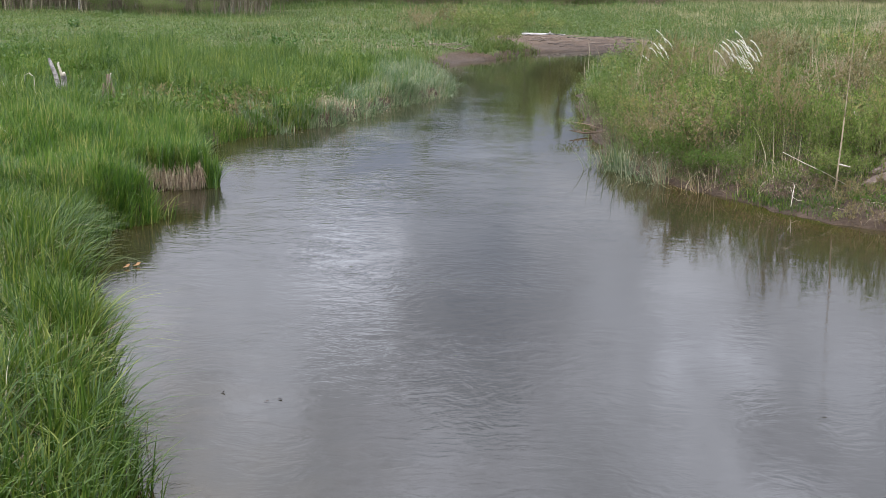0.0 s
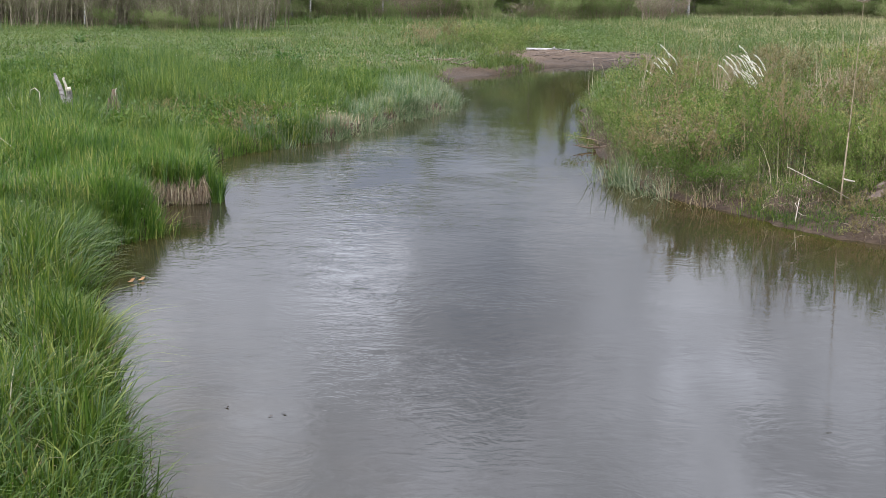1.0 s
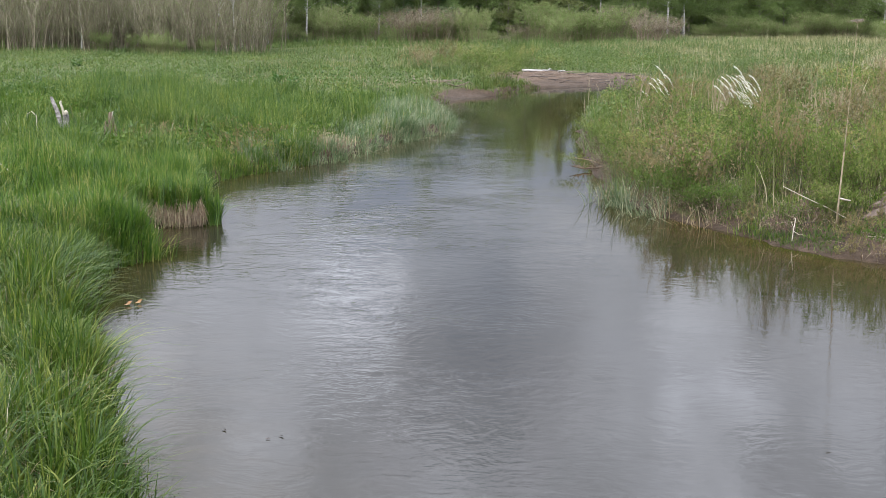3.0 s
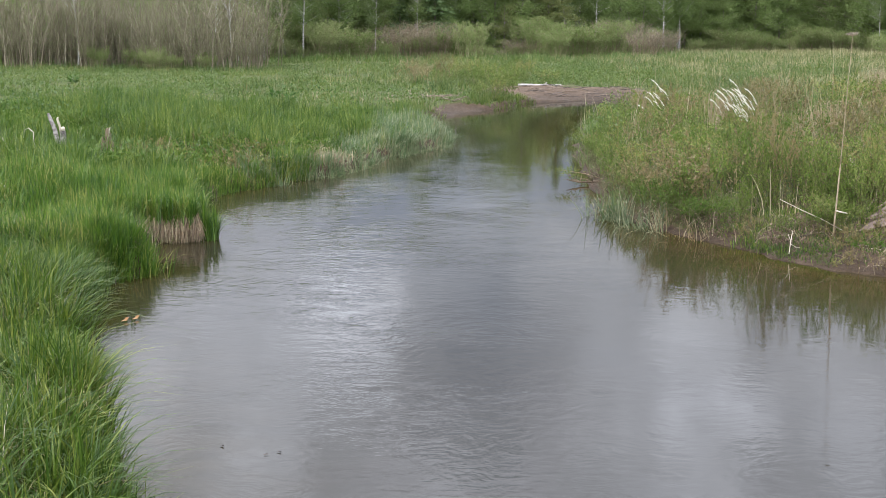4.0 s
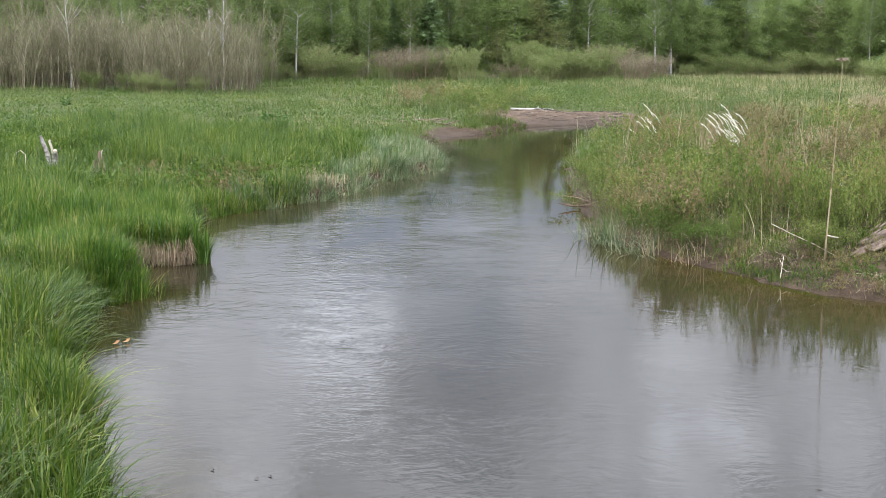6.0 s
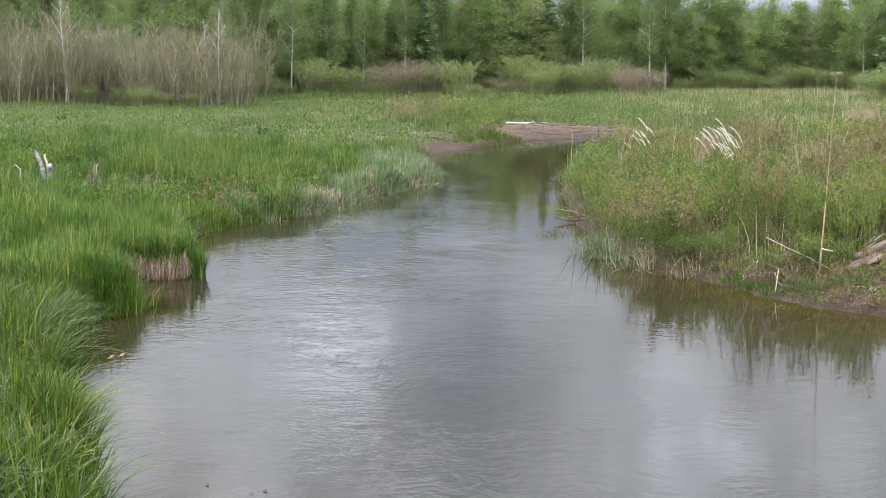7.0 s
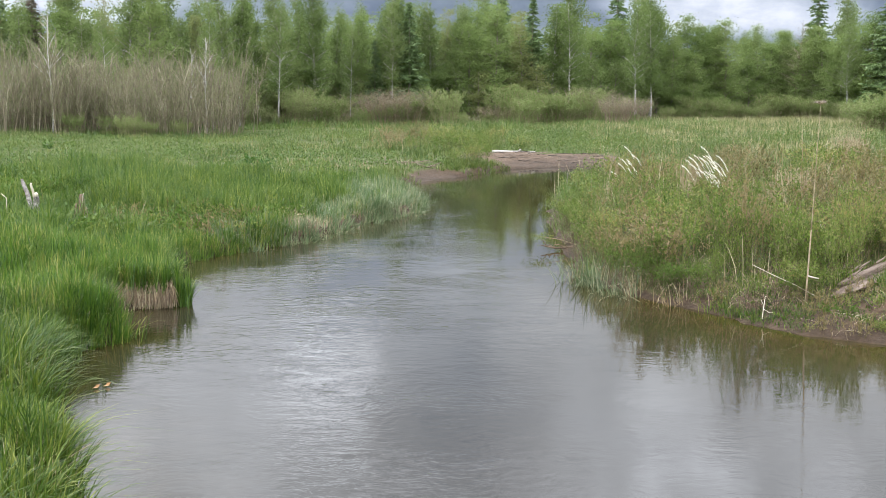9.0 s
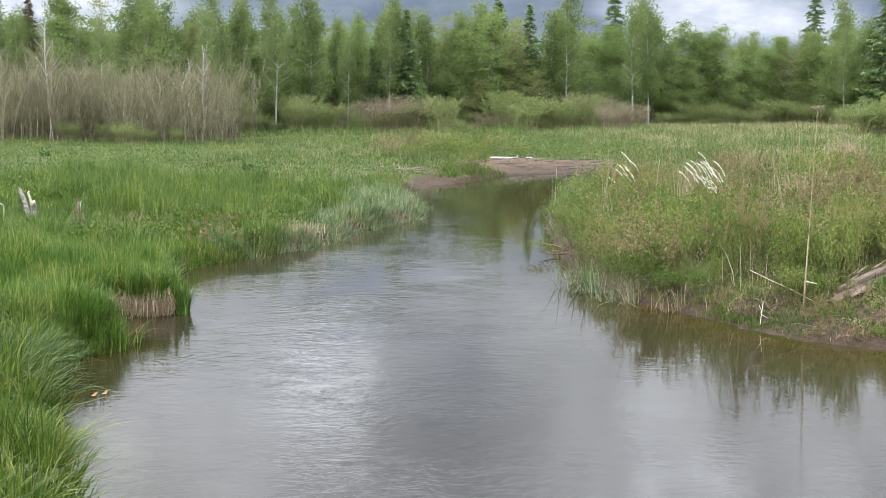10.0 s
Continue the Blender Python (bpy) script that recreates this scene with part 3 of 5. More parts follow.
sward("meadow_grass", 105000, (-32, 12, 30, 80), lambda x, y, d, r: ~r & (d > -0.05) & (beach(x, y) < 0.35), (0.07, 0.29), (0.018, 0.04), (0.85, 0.45), MEADOW, "short green grass of the open meadow", 2, patch=1.5, clump=(14, 0.22))
sward("pale_meadow_grass", 130000, (4, 62, 30, 135), lambda x, y, d, r: (d > 0.1) & (r | (x > 9)) & (beach(x, y) < 0.1), (0.2, 0.62), (0.016, 0.034), (0.5, 0.35), PALE, "pale green and straw-coloured meadow grass", 2, clump=(14, 0.25))
sward("tall_weed_grass", 20000, (-9, 12, 42, 88), lambda x, y, d, r: (d > 0.5) & ~r & (beach(x, y) < 0.2) & (lumps(x, y, 4.0, 5) + 0.02 * (x - 1) > 0.02), (0.25, 0.7), (0.014, 0.028), (0.5, 0.35), PALE, "tall pale green grass standing beyond the mud beach", 2, clump=(16, 0.28))
sward("straw_patches", 44000, (8, 56, 44, 112), lambda x, y, d, r: (d > 0.5) & (lumps(x, y * 0.5, 4.0, 8) + 0.5 * lumps(x, y, 1.6, 2) > np.where(y > 66, -0.04, 0.12)), (0.25, 0.7), (0.014, 0.03), (0.5, 0.35), PALE_STRAW, "patches of pale dry grass in the wide meadow", 2, clump=(14, 0.3))
sward("pale_seed_stalks", 1500, (-10, 30, 40, 95), lambda x, y, d, r: (d > 0.5) & (beach(x, y) < 0.2), (0.4, 0.85), (0.009, 0.016), (0.45, 0.3), PALE_STRAW, "dry seed stalks bleached pale in the far grass", 3, clump=(7, 0.3))
sward("thicket_edge_grass", 4200, (-34, -10, 63, 69), lambda x, y, d, r: d > 0.2, (0.2, 0.6), (0.02, 0.035), (0.45, 0.3), PALE, "dry pale grass along the foot of the thicket", 2, clump=(12, 0.3))
sward("wood_edge_straw", 9000, (8, 46, 88, 114), lambda x, y, d, r: (y > 98) | (x > 0.33 * y), (0.35, 0.85), (0.03, 0.05), (0.35, 0.25), PALE_STRAW, "pale dry grass along the edge of the wood", 2, clump=(10, 0.4))
sward("far_meadow_grass", 50000, (-45, 60, 78, 135), lambda x, y, d, r: d > 0.2, (0.2, 0.5), (0.025, 0.05), (0.4, 0.25), MEADOW, "distant green meadow grass before the wood", 2, clump=(12, 0.4))
sward("wood_foot_weeds", 12000, (-22, 22, 84, 104), lambda x, y, d, r: lumps(x, y, 2.5, 6) > -0.15, (0.3, 0.9), (0.025, 0.045), (0.45, 0.3), BANK_GREEN, "tall pale weeds along the foot of the wood", 2, clump=(12, 0.4))
sward("far_edge_grass", 24000, (-3, 2.4, 29, 45.5), lambda x, y, d, r: ~r & (d > -0.08) & (d < 0.9) & (beach(x, y) < 0.45), (0.16, 0.40), (0.014, 0.024), (0.5, 0.3), MEADOW, "green grass fringing the far river bank", 2, out=0.5, clump=(14, 0.1))
sward("mound_grass", 28000, (-8.5, -2.4, 21.5, 31), lambda x, y, d, r: ~r & (d > 0.5) & (((x + 4.9) / 2.3) ** 2 + ((y - 26) / 3.6) ** 2 < 1 + 1.2 * lumps(x, y, 1.3, 9)), (0.34, 0.68), (0.008, 0.014), (0.5, 0.32), MID_GRASS, "mound of tall lush grass on the river bank", 3, patch=1.0, clump=(40, 0.14))
sward("blue_sedge", 20000, (-4.8, -0.1, 20.5, 33), lambda x, y, d, r: ~r & (d > -0.35) & sedge_bed(x, y, d), (0.24, 0.48), (0.013, 0.022), (0.4, 0.36), SEDGE, "blue-green sedge standing at the water's edge", 3, out=0.5, clump=(12, 0.08), category="sedge")
sward("bed_grass", 7000, (-4.8, -0.1, 23.5, 33), lambda x, y, d, r: ~r & (d > 0.2) & sedge_bed(x, y, d), (0.2, 0.48), (0.008, 0.014), (0.45, 0.3), TUFT, "fresh green grass mixed into the sedge bed", 3, clump=(14, 0.1))
sward("dead_sedge", 4200, (-4.8, -0.1, 20.5, 32), lambda x, y, d, r: ~r & (d > -0.25) & (d < 0.3), (0.12, 0.34), (0.008, 0.014), (0.9, 0.5), DRY, "bleached dead sedge leaves lying along the water's edge", 3, out=0.8, clump=(9, 0.08), category="sedge")
sward("bank_meadow", 80000, (2, 24, 13, 46), lambda x, y, d, r: r & (d > 0.5) & (muddy(x, y) < 0.45) & ((d > 2.6) | (rng.random(len(x)) < 0.12)), (0.25, 0.66), (0.007, 0.015), (0.35, 0.25), PALE, "tall mixed grass on the river bank", 3, clump=(16, 0.13))
sward("dry_tall_stalks", 1100, (2, 24, 15, 46), lambda x, y, d, r: r & (d > 0.3) & (muddy(x, y) < 0.4), (0.7, 1.5), (0.006, 0.011), (0.25, 0.2), DRY, "dry straw-coloured stalks rising over the bank", 3, clump=(4, 0.3), droop=0.3)
sward("undercut_grass", 5000, (1.6, 5, 16.2, 36), lambda x, y, d, r: r & (d > -0.05) & (d < 0.9), (0.2, 0.5), (0.007, 0.013), (0.5, 0.35), BANK_GREEN, "rough grass hanging over the undercut bank", 3, out=0.6, clump=(12, 0.1))
sward("mud_sprouts", 34000, (3.0, 8, 12.2, 16), lambda x, y, d, r: r & (d > 0.05) & (lumps(x, y, 0.32, 4) > -0.06), (0.05, 0.17), (0.007, 0.012), (0.5, 0.3), GRASS, "short green grass sprouting from the mud", 2, clump=(12, 0.07))
sward("bank_straw", 1300, (2.2, 8, 12.6, 17.5), lambda x, y, d, r: r & (d > 0.15) & (d < 2.0), (0.15, 0.5), (0.004, 0.009), (1.3, 0.5), THATCH, "dead straw lying over the muddy bank", 3, clump=(7, 0.12))
sward("bank_shoots", 3500, (2, 14, 15, 30), lambda x, y, d, r: r & (d > 0.4) & (muddy(x, y) < 0.4), (0.6, 1.15), (0.005, 0.010), (0.18, 0.14), BANK_GREEN, "tall thin green shoots standing among the scrub", 3, clump=(5, 0.2), droop=0.35)
sward("brown_stalks", 1300, (2, 13, 14.8, 25), lambda x, y, d, r: r & (d > 0.8) & (muddy(x, y) < 0.6), (0.45, 1.05), (0.004, 0.009), (0.3, 0.25), THATCH, "brown withered stalks of last year standing in the scrub", 3, clump=(9, 0.16), droop=0.3)
sward("reed_clump", 1300, (1.4, 3.2, 14.9, 18.4), lambda x, y, d, r: r & (d > -0.38) & (d < 0.0) & (lumps(x, y, 0.5, 3) > -0.12), (0.36, 0.80), (0.007, 0.014), (0.45, 0.36), REED, "grey-green sedge leaves standing in shallow water", 5, out=0.3, droop=0.75, clump=(11, 0.07), category="sedge")
sward("dry_reed", 420, (1.9, 3.4, 15.0, 18.0), lambda x, y, d, r: r & (d > -0.2) & (d < 0.35), (0.25, 0.55), (0.005, 0.010), (0.8, 0.45), DRY, "bleached dead sedge leaves bent over the water", 4, out=0.5, clump=(8, 0.08), category="sedge")


def herbs(name, n, box, keep, size, up, mat, label):
    """Small broad leaves mixed into the grass."""
    at, _ = scatter(n, *box, keep)
    k = len(at)
    lush = lumps(at[:, 0], at[:, 1], 2.3, 4) + 0.5 * lumps(at[:, 0], at[:, 1], 0.8, 8)
    at = at[lush > 0.02]
    k = len(at)
    at[:, 2] += rng.uniform(0.05, 1.0, k) * up * (1.0 + 0.8 * lumps(at[:, 0], at[:, 1], 1.4, 1))
    s = rng.uniform(0.6, 1.3, k) * size
    return stuff(name, leaves(at, rng.normal(size=(k, 3)) + np.array([0, 0, 0.3]), s, s * 0.5, far=True), mat, label, "weeds")


herbs("meadow_weeds", 190000, (-32, 10, 26, 80), lambda x, y, d, r: ~r & (d > 0.2) & (beach(x, y) < 0.3), 0.065, 0.26, MEADOW, "broad-leaved weeds mixed in the meadow grass")
herbs("bank_weeds", 60000, (-13, 0, 17, 30), lambda x, y, d, r: ~r & (d > 0.1) & ~sedge_bed(x, y, d), 0.075, 0.36, WILLOW_LEAF, "leafy yellow-green weeds on the grassy bank")
herbs("bank_nettles", 26000, (-14, 0, 19, 40), lambda x, y, d, r: ~r & (d > 0.8) & ~sedge_bed(x, y, d) & (lumps(x, y, 1.9, 13) > 0.0), 0.075, 0.55, NETTLE, "dense patches of leafy green nettles on the bank")
herbs("far_bank_weeds", 120000, (3, 30, 24, 70), lambda x, y, d, r: (r & (d > 0.2)) | (y > 52), 0.09, 0.6, MEADOW, "leafy weeds among the tall pale grass")


# ------------------------------------------------------------ trees
def leafy_tree(name, label, bark, leaf, tall, wide, low, count, seed, limbs=34, leaf_size=0.24, droop=0.0, group="trees of the wood", tip=0.25, category="tree", girth=0.012):
    """A tapered trunk, limbs with twigs, and a crown of leaves gathered in sprays round them."""
    r = np.random.default_rng(seed)
    top = thing(name, label, category, group=group)
    z = np.linspace(0, tall * 0.93, 9)
    bend = np.cumsum(r.normal(0, 0.012 * tall, (9, 2)), 0) * (z / tall)[:, None]
    spine = np.concatenate([bend, z[:, None] - 0.15], 1)
    pieces = [tube(spine, np.linspace(girth * tall, 0.01, 9), 6, 0.06, seed)]
    f = np.sort(r.uniform(low, 0.98, limbs))
    start = np.stack([np.interp(f * tall, z, spine[:, k]) for k in range(3)], 1)
    az_ = r.uniform(0, 2 * np.pi, limbs)
    u = (f - low) / (1 - low)
    reach = wide * 0.5 * (np.sin(np.pi * np.clip(u * 0.72 + 0.28, 0, 1)) ** 0.8) * (1 - tip * u) * r.uniform(0.55, 1.2, limbs) + 0.12
    end = start + np.stack([np.cos(az_) * reach, np.sin(az_) * reach, reach * r.uniform(0.25, 0.9, limbs)], 1)
    end[:, 2] = np.minimum(end[:, 2], tall * 1.02)
    pieces.append(stems(start, end, 0.004 * tall * (1.1 - f), 0.006, 3))
    part("trunk", join(pieces), bark, top)
    share = r.choice(limbs, count // 34 + 1, p=reach / reach.sum())
    along = r.uniform(0.08, 1.0, len(share))
    spot = start[share] + (end[share] - start[share]) * along[:, None] + np.clip(r.normal(0, 1, (len(share), 3)), -1.3, 1.3) * 0.11 * wide / 2
    pick = r.integers(0, len(spot), count)
    at = spot[pick] + np.clip(r.normal(0, 1, (count, 3)), -1.6, 1.6) * (0.17 + 0.045 * wide) * np.array([1, 1, 0.62])
    at[:, 2] -= droop * r.random(count) ** 2
    axis = r.normal(size=(count, 3)) * (1, 1, 0.7) + np.array([0, 0, -0.3 - 0.6 * droop])
    size = leaf_size * r.uniform(0.6, 1.25, count)
    part("crown", leaves(at, axis, size, size * 0.62, r, True, 0.25), leaf, top)
    return top


def spruce_tree(name, label, tall, wide, seed, group="trees of the wood", needles=SPRUCE_LEAF):
    r = np.random.default_rng(seed)
    top = thing(name, label, "tree", group=group)
    z = np.linspace(0, tall, 6)
    part("trunk", tube(np.stack([0 * z, 0 * z, z - 0.15], 1), np.linspace(0.013 * tall, 0.012, 6), 6, 0.04, seed), DARK_BARK, top)
    at, axis, size = [], [], []
    for f in 1 - r.uniform(0.012, 0.95, 330) ** 0.85:
        reach = wide * 0.5 * (1 - f) ** 0.9 + 0.05
        a = r.uniform(0, 2 * np.pi)
        length = reach * r.uniform(0.6, 1.15)
        n = max(3, int(length * 9))
        s = np.linspace(0.1, 1, n)
        p = np.stack([np.cos(a) * s * length, np.sin(a) * s * length, f * tall - r.uniform(0.3, 0.6) * length * s + 0.25 * length * s ** 2], 1)
        for side in (-0.9, 0.0, 0.9):
            at.append(p + r.normal(0, 0.04, p.shape))
            axis.append(np.stack([np.cos(a + side) + 0 * s, np.sin(a + side) + 0 * s, r.uniform(-0.7, 0.1) + 0 * s], 1))
            size.append(np.full(n, 0.34) * r.uniform(0.7, 1.2, n))
    size = np.concatenate(size)
    part("crown", leaves(np.concatenate(at), np.concatenate(axis), size, size * 0.3, r, True), needles, top)
    return top


def shrub(name, label, stem_mat, leaf, tall, wide, shoots, count, leaf_size, seed, group, lean=0.25, slim=0.4, low=0.15, twigs=3, radius=0.008, category="shrub", deep=False, spread_out=0.13, far=False):
    """Many shoots from one foot, forked above, with leaves along them."""
    r = np.random.default_rng(seed)
    top = thing(name, label, category, group=group)
    foot = np.stack([r.normal(0, wide * 0.2, shoots), r.normal(0, wide * 0.2, shoots), np.full(shoots, -0.12)], 1)
    az_ = np.arctan2(foot[:, 1], foot[:, 0]) + r.normal(0, 0.7, shoots)
    h = tall * r.uniform(0.6, 1.0, shoots)
    le = np.abs(r.normal(lean, lean * 0.5, shoots)) * h
    mid = foot + np.stack([np.cos(az_) * le * 0.35, np.sin(az_) * le * 0.35, h * 0.5], 1)
    end = foot + np.stack([np.cos(az_) * le, np.sin(az_) * le, h], 1) + r.normal(0, 0.03 * tall, (shoots, 3))
    sets = [stems(foot, mid, radius, radius * 0.75), stems(mid, end, radius * 0.75, radius * 0.25)]
    segs = [(mid, end), (foot + (mid - foot) * (low * 2), mid)]
    for _ in range(twigs):
        s = r.uniform(0.15, 0.9, shoots)[:, None]
        p = mid + (end - mid) * s
        if deep:
            p = np.where(r.random((shoots, 1)) < 0.45, foot + (mid - foot) * (0.3 + 0.7 * s), p)
        q = p + np.stack([r.normal(0, spread_out, shoots), r.normal(0, spread_out, shoots), r.uniform(0.08, 0.28, shoots)], 1) * tall
        q[:, 2] = np.minimum(q[:, 2], tall)
        sets.append(stems(p, q, radius * 0.45, radius * 0.2))
        segs.append((p, q))
    part("branchwork", join(sets), stem_mat, top)["kind"] = "stuff"
    which = r.integers(0, len(segs), count)
    shoot = r.integers(0, shoots, count)
    a = np.stack([s[0] for s in segs])[which, shoot]
    b = np.stack([s[1] for s in segs])[which, shoot]
    at = a + (b - a) * r.uniform(0, 1.02, count)[:, None] + r.normal(0, 0.012 * tall, (count, 3))
    axis = unit(b - a) * 0.9 + r.normal(0, 0.6, (count, 3))
    size = leaf_size * r.uniform(0.6, 1.3, count)
    part("foliage", leaves(at, axis, size, size * slim, r, far), leaf, top)["kind"] = "stuff"
    return top


def put(top, x, y, size=1.0, turn=0.0, tilt=0.0, squeeze=1.0):
    return Matrix.LocRotScale(at_ground(x, y), Euler((radians(tilt), 0, radians(turn))), (size * squeeze, size * squeeze, size))


def plant_all(kinds, places, r):
    """The first places take the built plants themselves, the others copies."""
    fresh = {k: True for k in range(len(kinds))}
    for x, y, k, size, squeeze in places:
        m = put(kinds[k], x, y, size, r.uniform(0, 360), r.normal(0, 1.5), squeeze)
        if fresh[k]:
            kinds[k].matrix_basis, fresh[k] = m, False
        else:
            copy_thing(kinds[k], m)


r = np.random.default_rng(11)
BIRCHES = [leafy_tree("birch_tree", "tall birch with pale trunk and fresh light-green leaves", BIRCH_BARK, BIRCH_LEAF, 12, 3.0, [0.12, 0.2, 0.3][i], 10500, 20 + i, 110, 0.145, droop=0.7, tip=0.5) for i in range(3)]
ALDERS = [leafy_tree("alder_tree", "broad leafy tree with deep green foliage to the ground", DARK_BARK, ALDER_LEAF, 10, 3.6, 0.03, 11000, 30 + i, 120, 0.145) for i in range(3)]
ASPENS = [leafy_tree("aspen_tree", "slender tree with thin olive-green spring foliage", DARK_BARK, OLIVE_LEAF, 11, 2.9, 0.12, 8500, 40 + i, 100, 0.14, tip=0.4) for i in range(2)]
BACK = [leafy_tree("birch_tree", "tree of the deeper wood with fresh green crown", DARK_BARK, BIRCH_LEAF if i else ALDER_LEAF, 11, 4.4, 0.03, 6000, 45 + i, 80, 0.18, group="trees deeper in the wood") for i in range(2)]
YOUNG = [leafy_tree("young_tree", "young leafy tree filling the wood's edge", DARK_BARK, (ALDER_LEAF, BIRCH_LEAF, OLIVE_LEAF)[i], 5, 2.4, 0.02, 2600, 48 + i, 60, 0.13, group="undergrowth of the wood") for i in range(3)]
SPRUCES = [spruce_tree("spruce_tree", "dark green pointed spruce in the wood", 12, 5.0, 50 + i) for i in range(2)]
BROWN_SPRUCE = [spruce_tree("spruce_tree", "dying spruce with rust-brown needles", 12, 3.6, 54, needles=BROWN_NEEDLES)]
GREY_TREE = [leafy_tree("bare_tree", "grey tree barely in leaf over the alder wall", GREY_TWIG, BUD, 11, 4.0, 0.3, 900, 58, 150, 0.12, girth=0.009)]
KINDS = BIRCHES + ALDERS + ASPENS + SPRUCES
OPEN_BIRCH = [leafy_tree("birch_tree", "birch with a clear white trunk and thin high crown", BIRCH_BARK, BIRCH_LEAF, 12, 3.0, 0.3, 4600, 95 + i, 60, 0.15, droop=0.7, tip=0.4, group="birches at the wood's edge", girth=0.0085) for i in range(2)]
HEIGHTS = [12, 12, 12, 10, 10, 10, 11, 11, 12, 12]
# trees that stand out: bearing (tangent), distance, height, kind
STANDING = [(-0.384, 88, 11.0, 8), (-0.146, 92, 11.6, 0), (-0.112, 94, 11.6, 1), (-0.047, 100, 11.6, 2), (0.046, 122, 13.4, 8), (0.106, 106, 12.3, 1),
            (0.144, 116, 13.4, 9), (0.163, 108, 11.6, 0), (0.175, 112, 12.2, 2), (-0.031, 99, 8.0, 9), (-0.061, 99, 6.4, 8), (0.317, 122, 11.2, 9), (0.338, 120, 12.6, 1), (0.378, 108, 13.4, 8),
            (-0.27, 84, 11.0, 0), (-0.255, 85, 10.6, 1), (-0.32, 86, 11.0, 2), (-0.19, 84, 10.4, 0), (-0.235, 85, 9.2, 1), (-0.212, 86, 9.0, 0), (-0.178, 86, 9.4, 2), (-0.16, 91, 10.0, 1), (-0.29, 85, 9.4, 6), (-0.03, 104, 10.0, 5), (0.0, 106, 10.6, 6), (0.06, 107, 10.6, 6)]
places = [(b * y, y, k, (h + 0.8) / HEIGHTS[k], 1.0) for b, y, h, k in STANDING] + [(0.066 * 103, 103, 6, 0.84, 1.7)]
for row, (step, back, n) in enumerate([(0.022, 0, 58), (0.026, 6, 36)]):
    for i in range(n):
        b = -0.47 + (i + r.uniform(0.1, 0.9)) * 0.94 / n
        y = np.interp(b, [-0.47, -0.2, -0.17, 0.05, 0.12, 0.3, 0.36, 0.47], [82, 84, 97, 104, 110, 124, 112, 100]) + back + r.uniform(-2, 3)
        k = int(r.choice(10, p=np.array([3, 3, 3, 5, 5, 5, 3.5, 3.5, 0.8, 0.8]) / 32.6)) if b < 0.14 else int(r.choice(10, p=np.array([1.5, 1.5, 1.5, 8, 8, 8, 3, 3, 0.8, 0.8]) / 36.1))
        top_at = np.interp(b, [-0.47, -0.2, 0.0, 0.1, 0.2, 0.26, 0.34, 0.40], [0.084, 0.084, 0.083, 0.081, 0.073, 0.064, 0.073, 0.092])
        h = EYE - 0.5 + top_at * y * r.uniform(0.82, 1.03)
        places.append((b * y, y, k, h / HEIGHTS[k], r.uniform(0.85, 1.2)))
for i in range(24):                            # the dense alder wall beyond the wide meadow
    b = 0.175 + (i + r.uniform(0.2, 0.8)) * 0.19 / 24
    y = np.interp(b, [0.17, 0.3, 0.37], [112, 121, 110]) + r.uniform(-2, 2)
    places.append((b * y, y, 3 + i % 3, (EYE - 0.5 + r.uniform(0.045, 0.062) * y) / 10, r.uniform(0.95, 1.25)))
plant_all(KINDS, places, r)
places = []
for i in range(60):
    b = -0.5 + (i + r.uniform(0.1, 0.9)) / 60
    y = np.interp(b, [-0.47, -0.2, -0.17, 0.05, 0.12, 0.3, 0.36, 0.47], [82, 84, 97, 104, 110, 124, 112, 100]) + r.uniform(15, 26)
    places.append((b * y, y, i % 2, r.uniform(0.85, 1.08) if b < 0.16 else r.uniform(0.72, 0.9), r.uniform(1.1, 1.5)))
plant_all(BACK, places, r)
places = []
for i in range(112):                           # undergrowth between the trunks
    b = -0.47 + (i + r.random()) * 0.94 / 112
    y = np.interp(b, [-0.47, -0.2, -0.17, 0.05, 0.12, 0.3, 0.36, 0.47], [82, 84, 97, 104, 110, 124, 112, 100]) + r.uniform(-4, 5)
    places.append((b * y, y, i % 3, r.uniform(0.5, 1.25), r.uniform(0.9, 1.3)))
plant_all(YOUNG, places, r)
plant_all(BROWN_SPRUCE, [(-0.350 * 84, 84, 0, 0.85, 0.9)], r)
plant_all(GREY_TREE, [(0.299 * 119, 119, 0, 0.93, 1.0), (0.235 * 122, 122, 0, 0.86, 0.9)], r)

plant_all(OPEN_BIRCH, [(b * (y + 2), y + 2, k, (h + 0.7) / 12, 0.9) for b, y, h, k in ((0.163, 103, 11.2, 0), (0.177, 105, 10.4, 1), (0.106, 102, 11.6, 1), (-0.046, 96, 10.4, 0), (-0.144, 86, 10.4, 1), (-0.20, 78, 8.8, 0), (-0.082, 95, 9.0, 1),
                                                                     (0.045, 102, 9.8, 0), (0.345, 108, 9.4, 0), (-0.29, 74, 8.4, 1))], r)

# bare alder thicket on the left side of the meadow
SAPLINGS = [shrub("alder_sapling", "thin grey-stemmed sapling, barely in leaf, in a thicket", GREY_TWIG, BUD, 6.4, 2.6, 8, 1500, 0.06, 60 + i, "bare thicket at the meadow's edge", 0.11, 0.55, 0.25, 17, 0.024, "tree", True, 0.055, True) for i in range(5)]
places = []
for i in range(92):
    b = -0.45 + (i + r.random()) * 0.266 / 92
    y = 66.5 + r.uniform(0, 9)
    places.append((b * y, y, int(r.integers(0, 5)), (0.87 + 0.28 * float(lumps(np.array([b * 22.0]), np.array([y * 0.2]), 1.0, 4)[0])) * r.choice([0.75, 0.9, 1.0]) * r.uniform(0.92, 1.06), r.uniform(0.9, 1.5)))
plant_all(SAPLINGS, places, r)

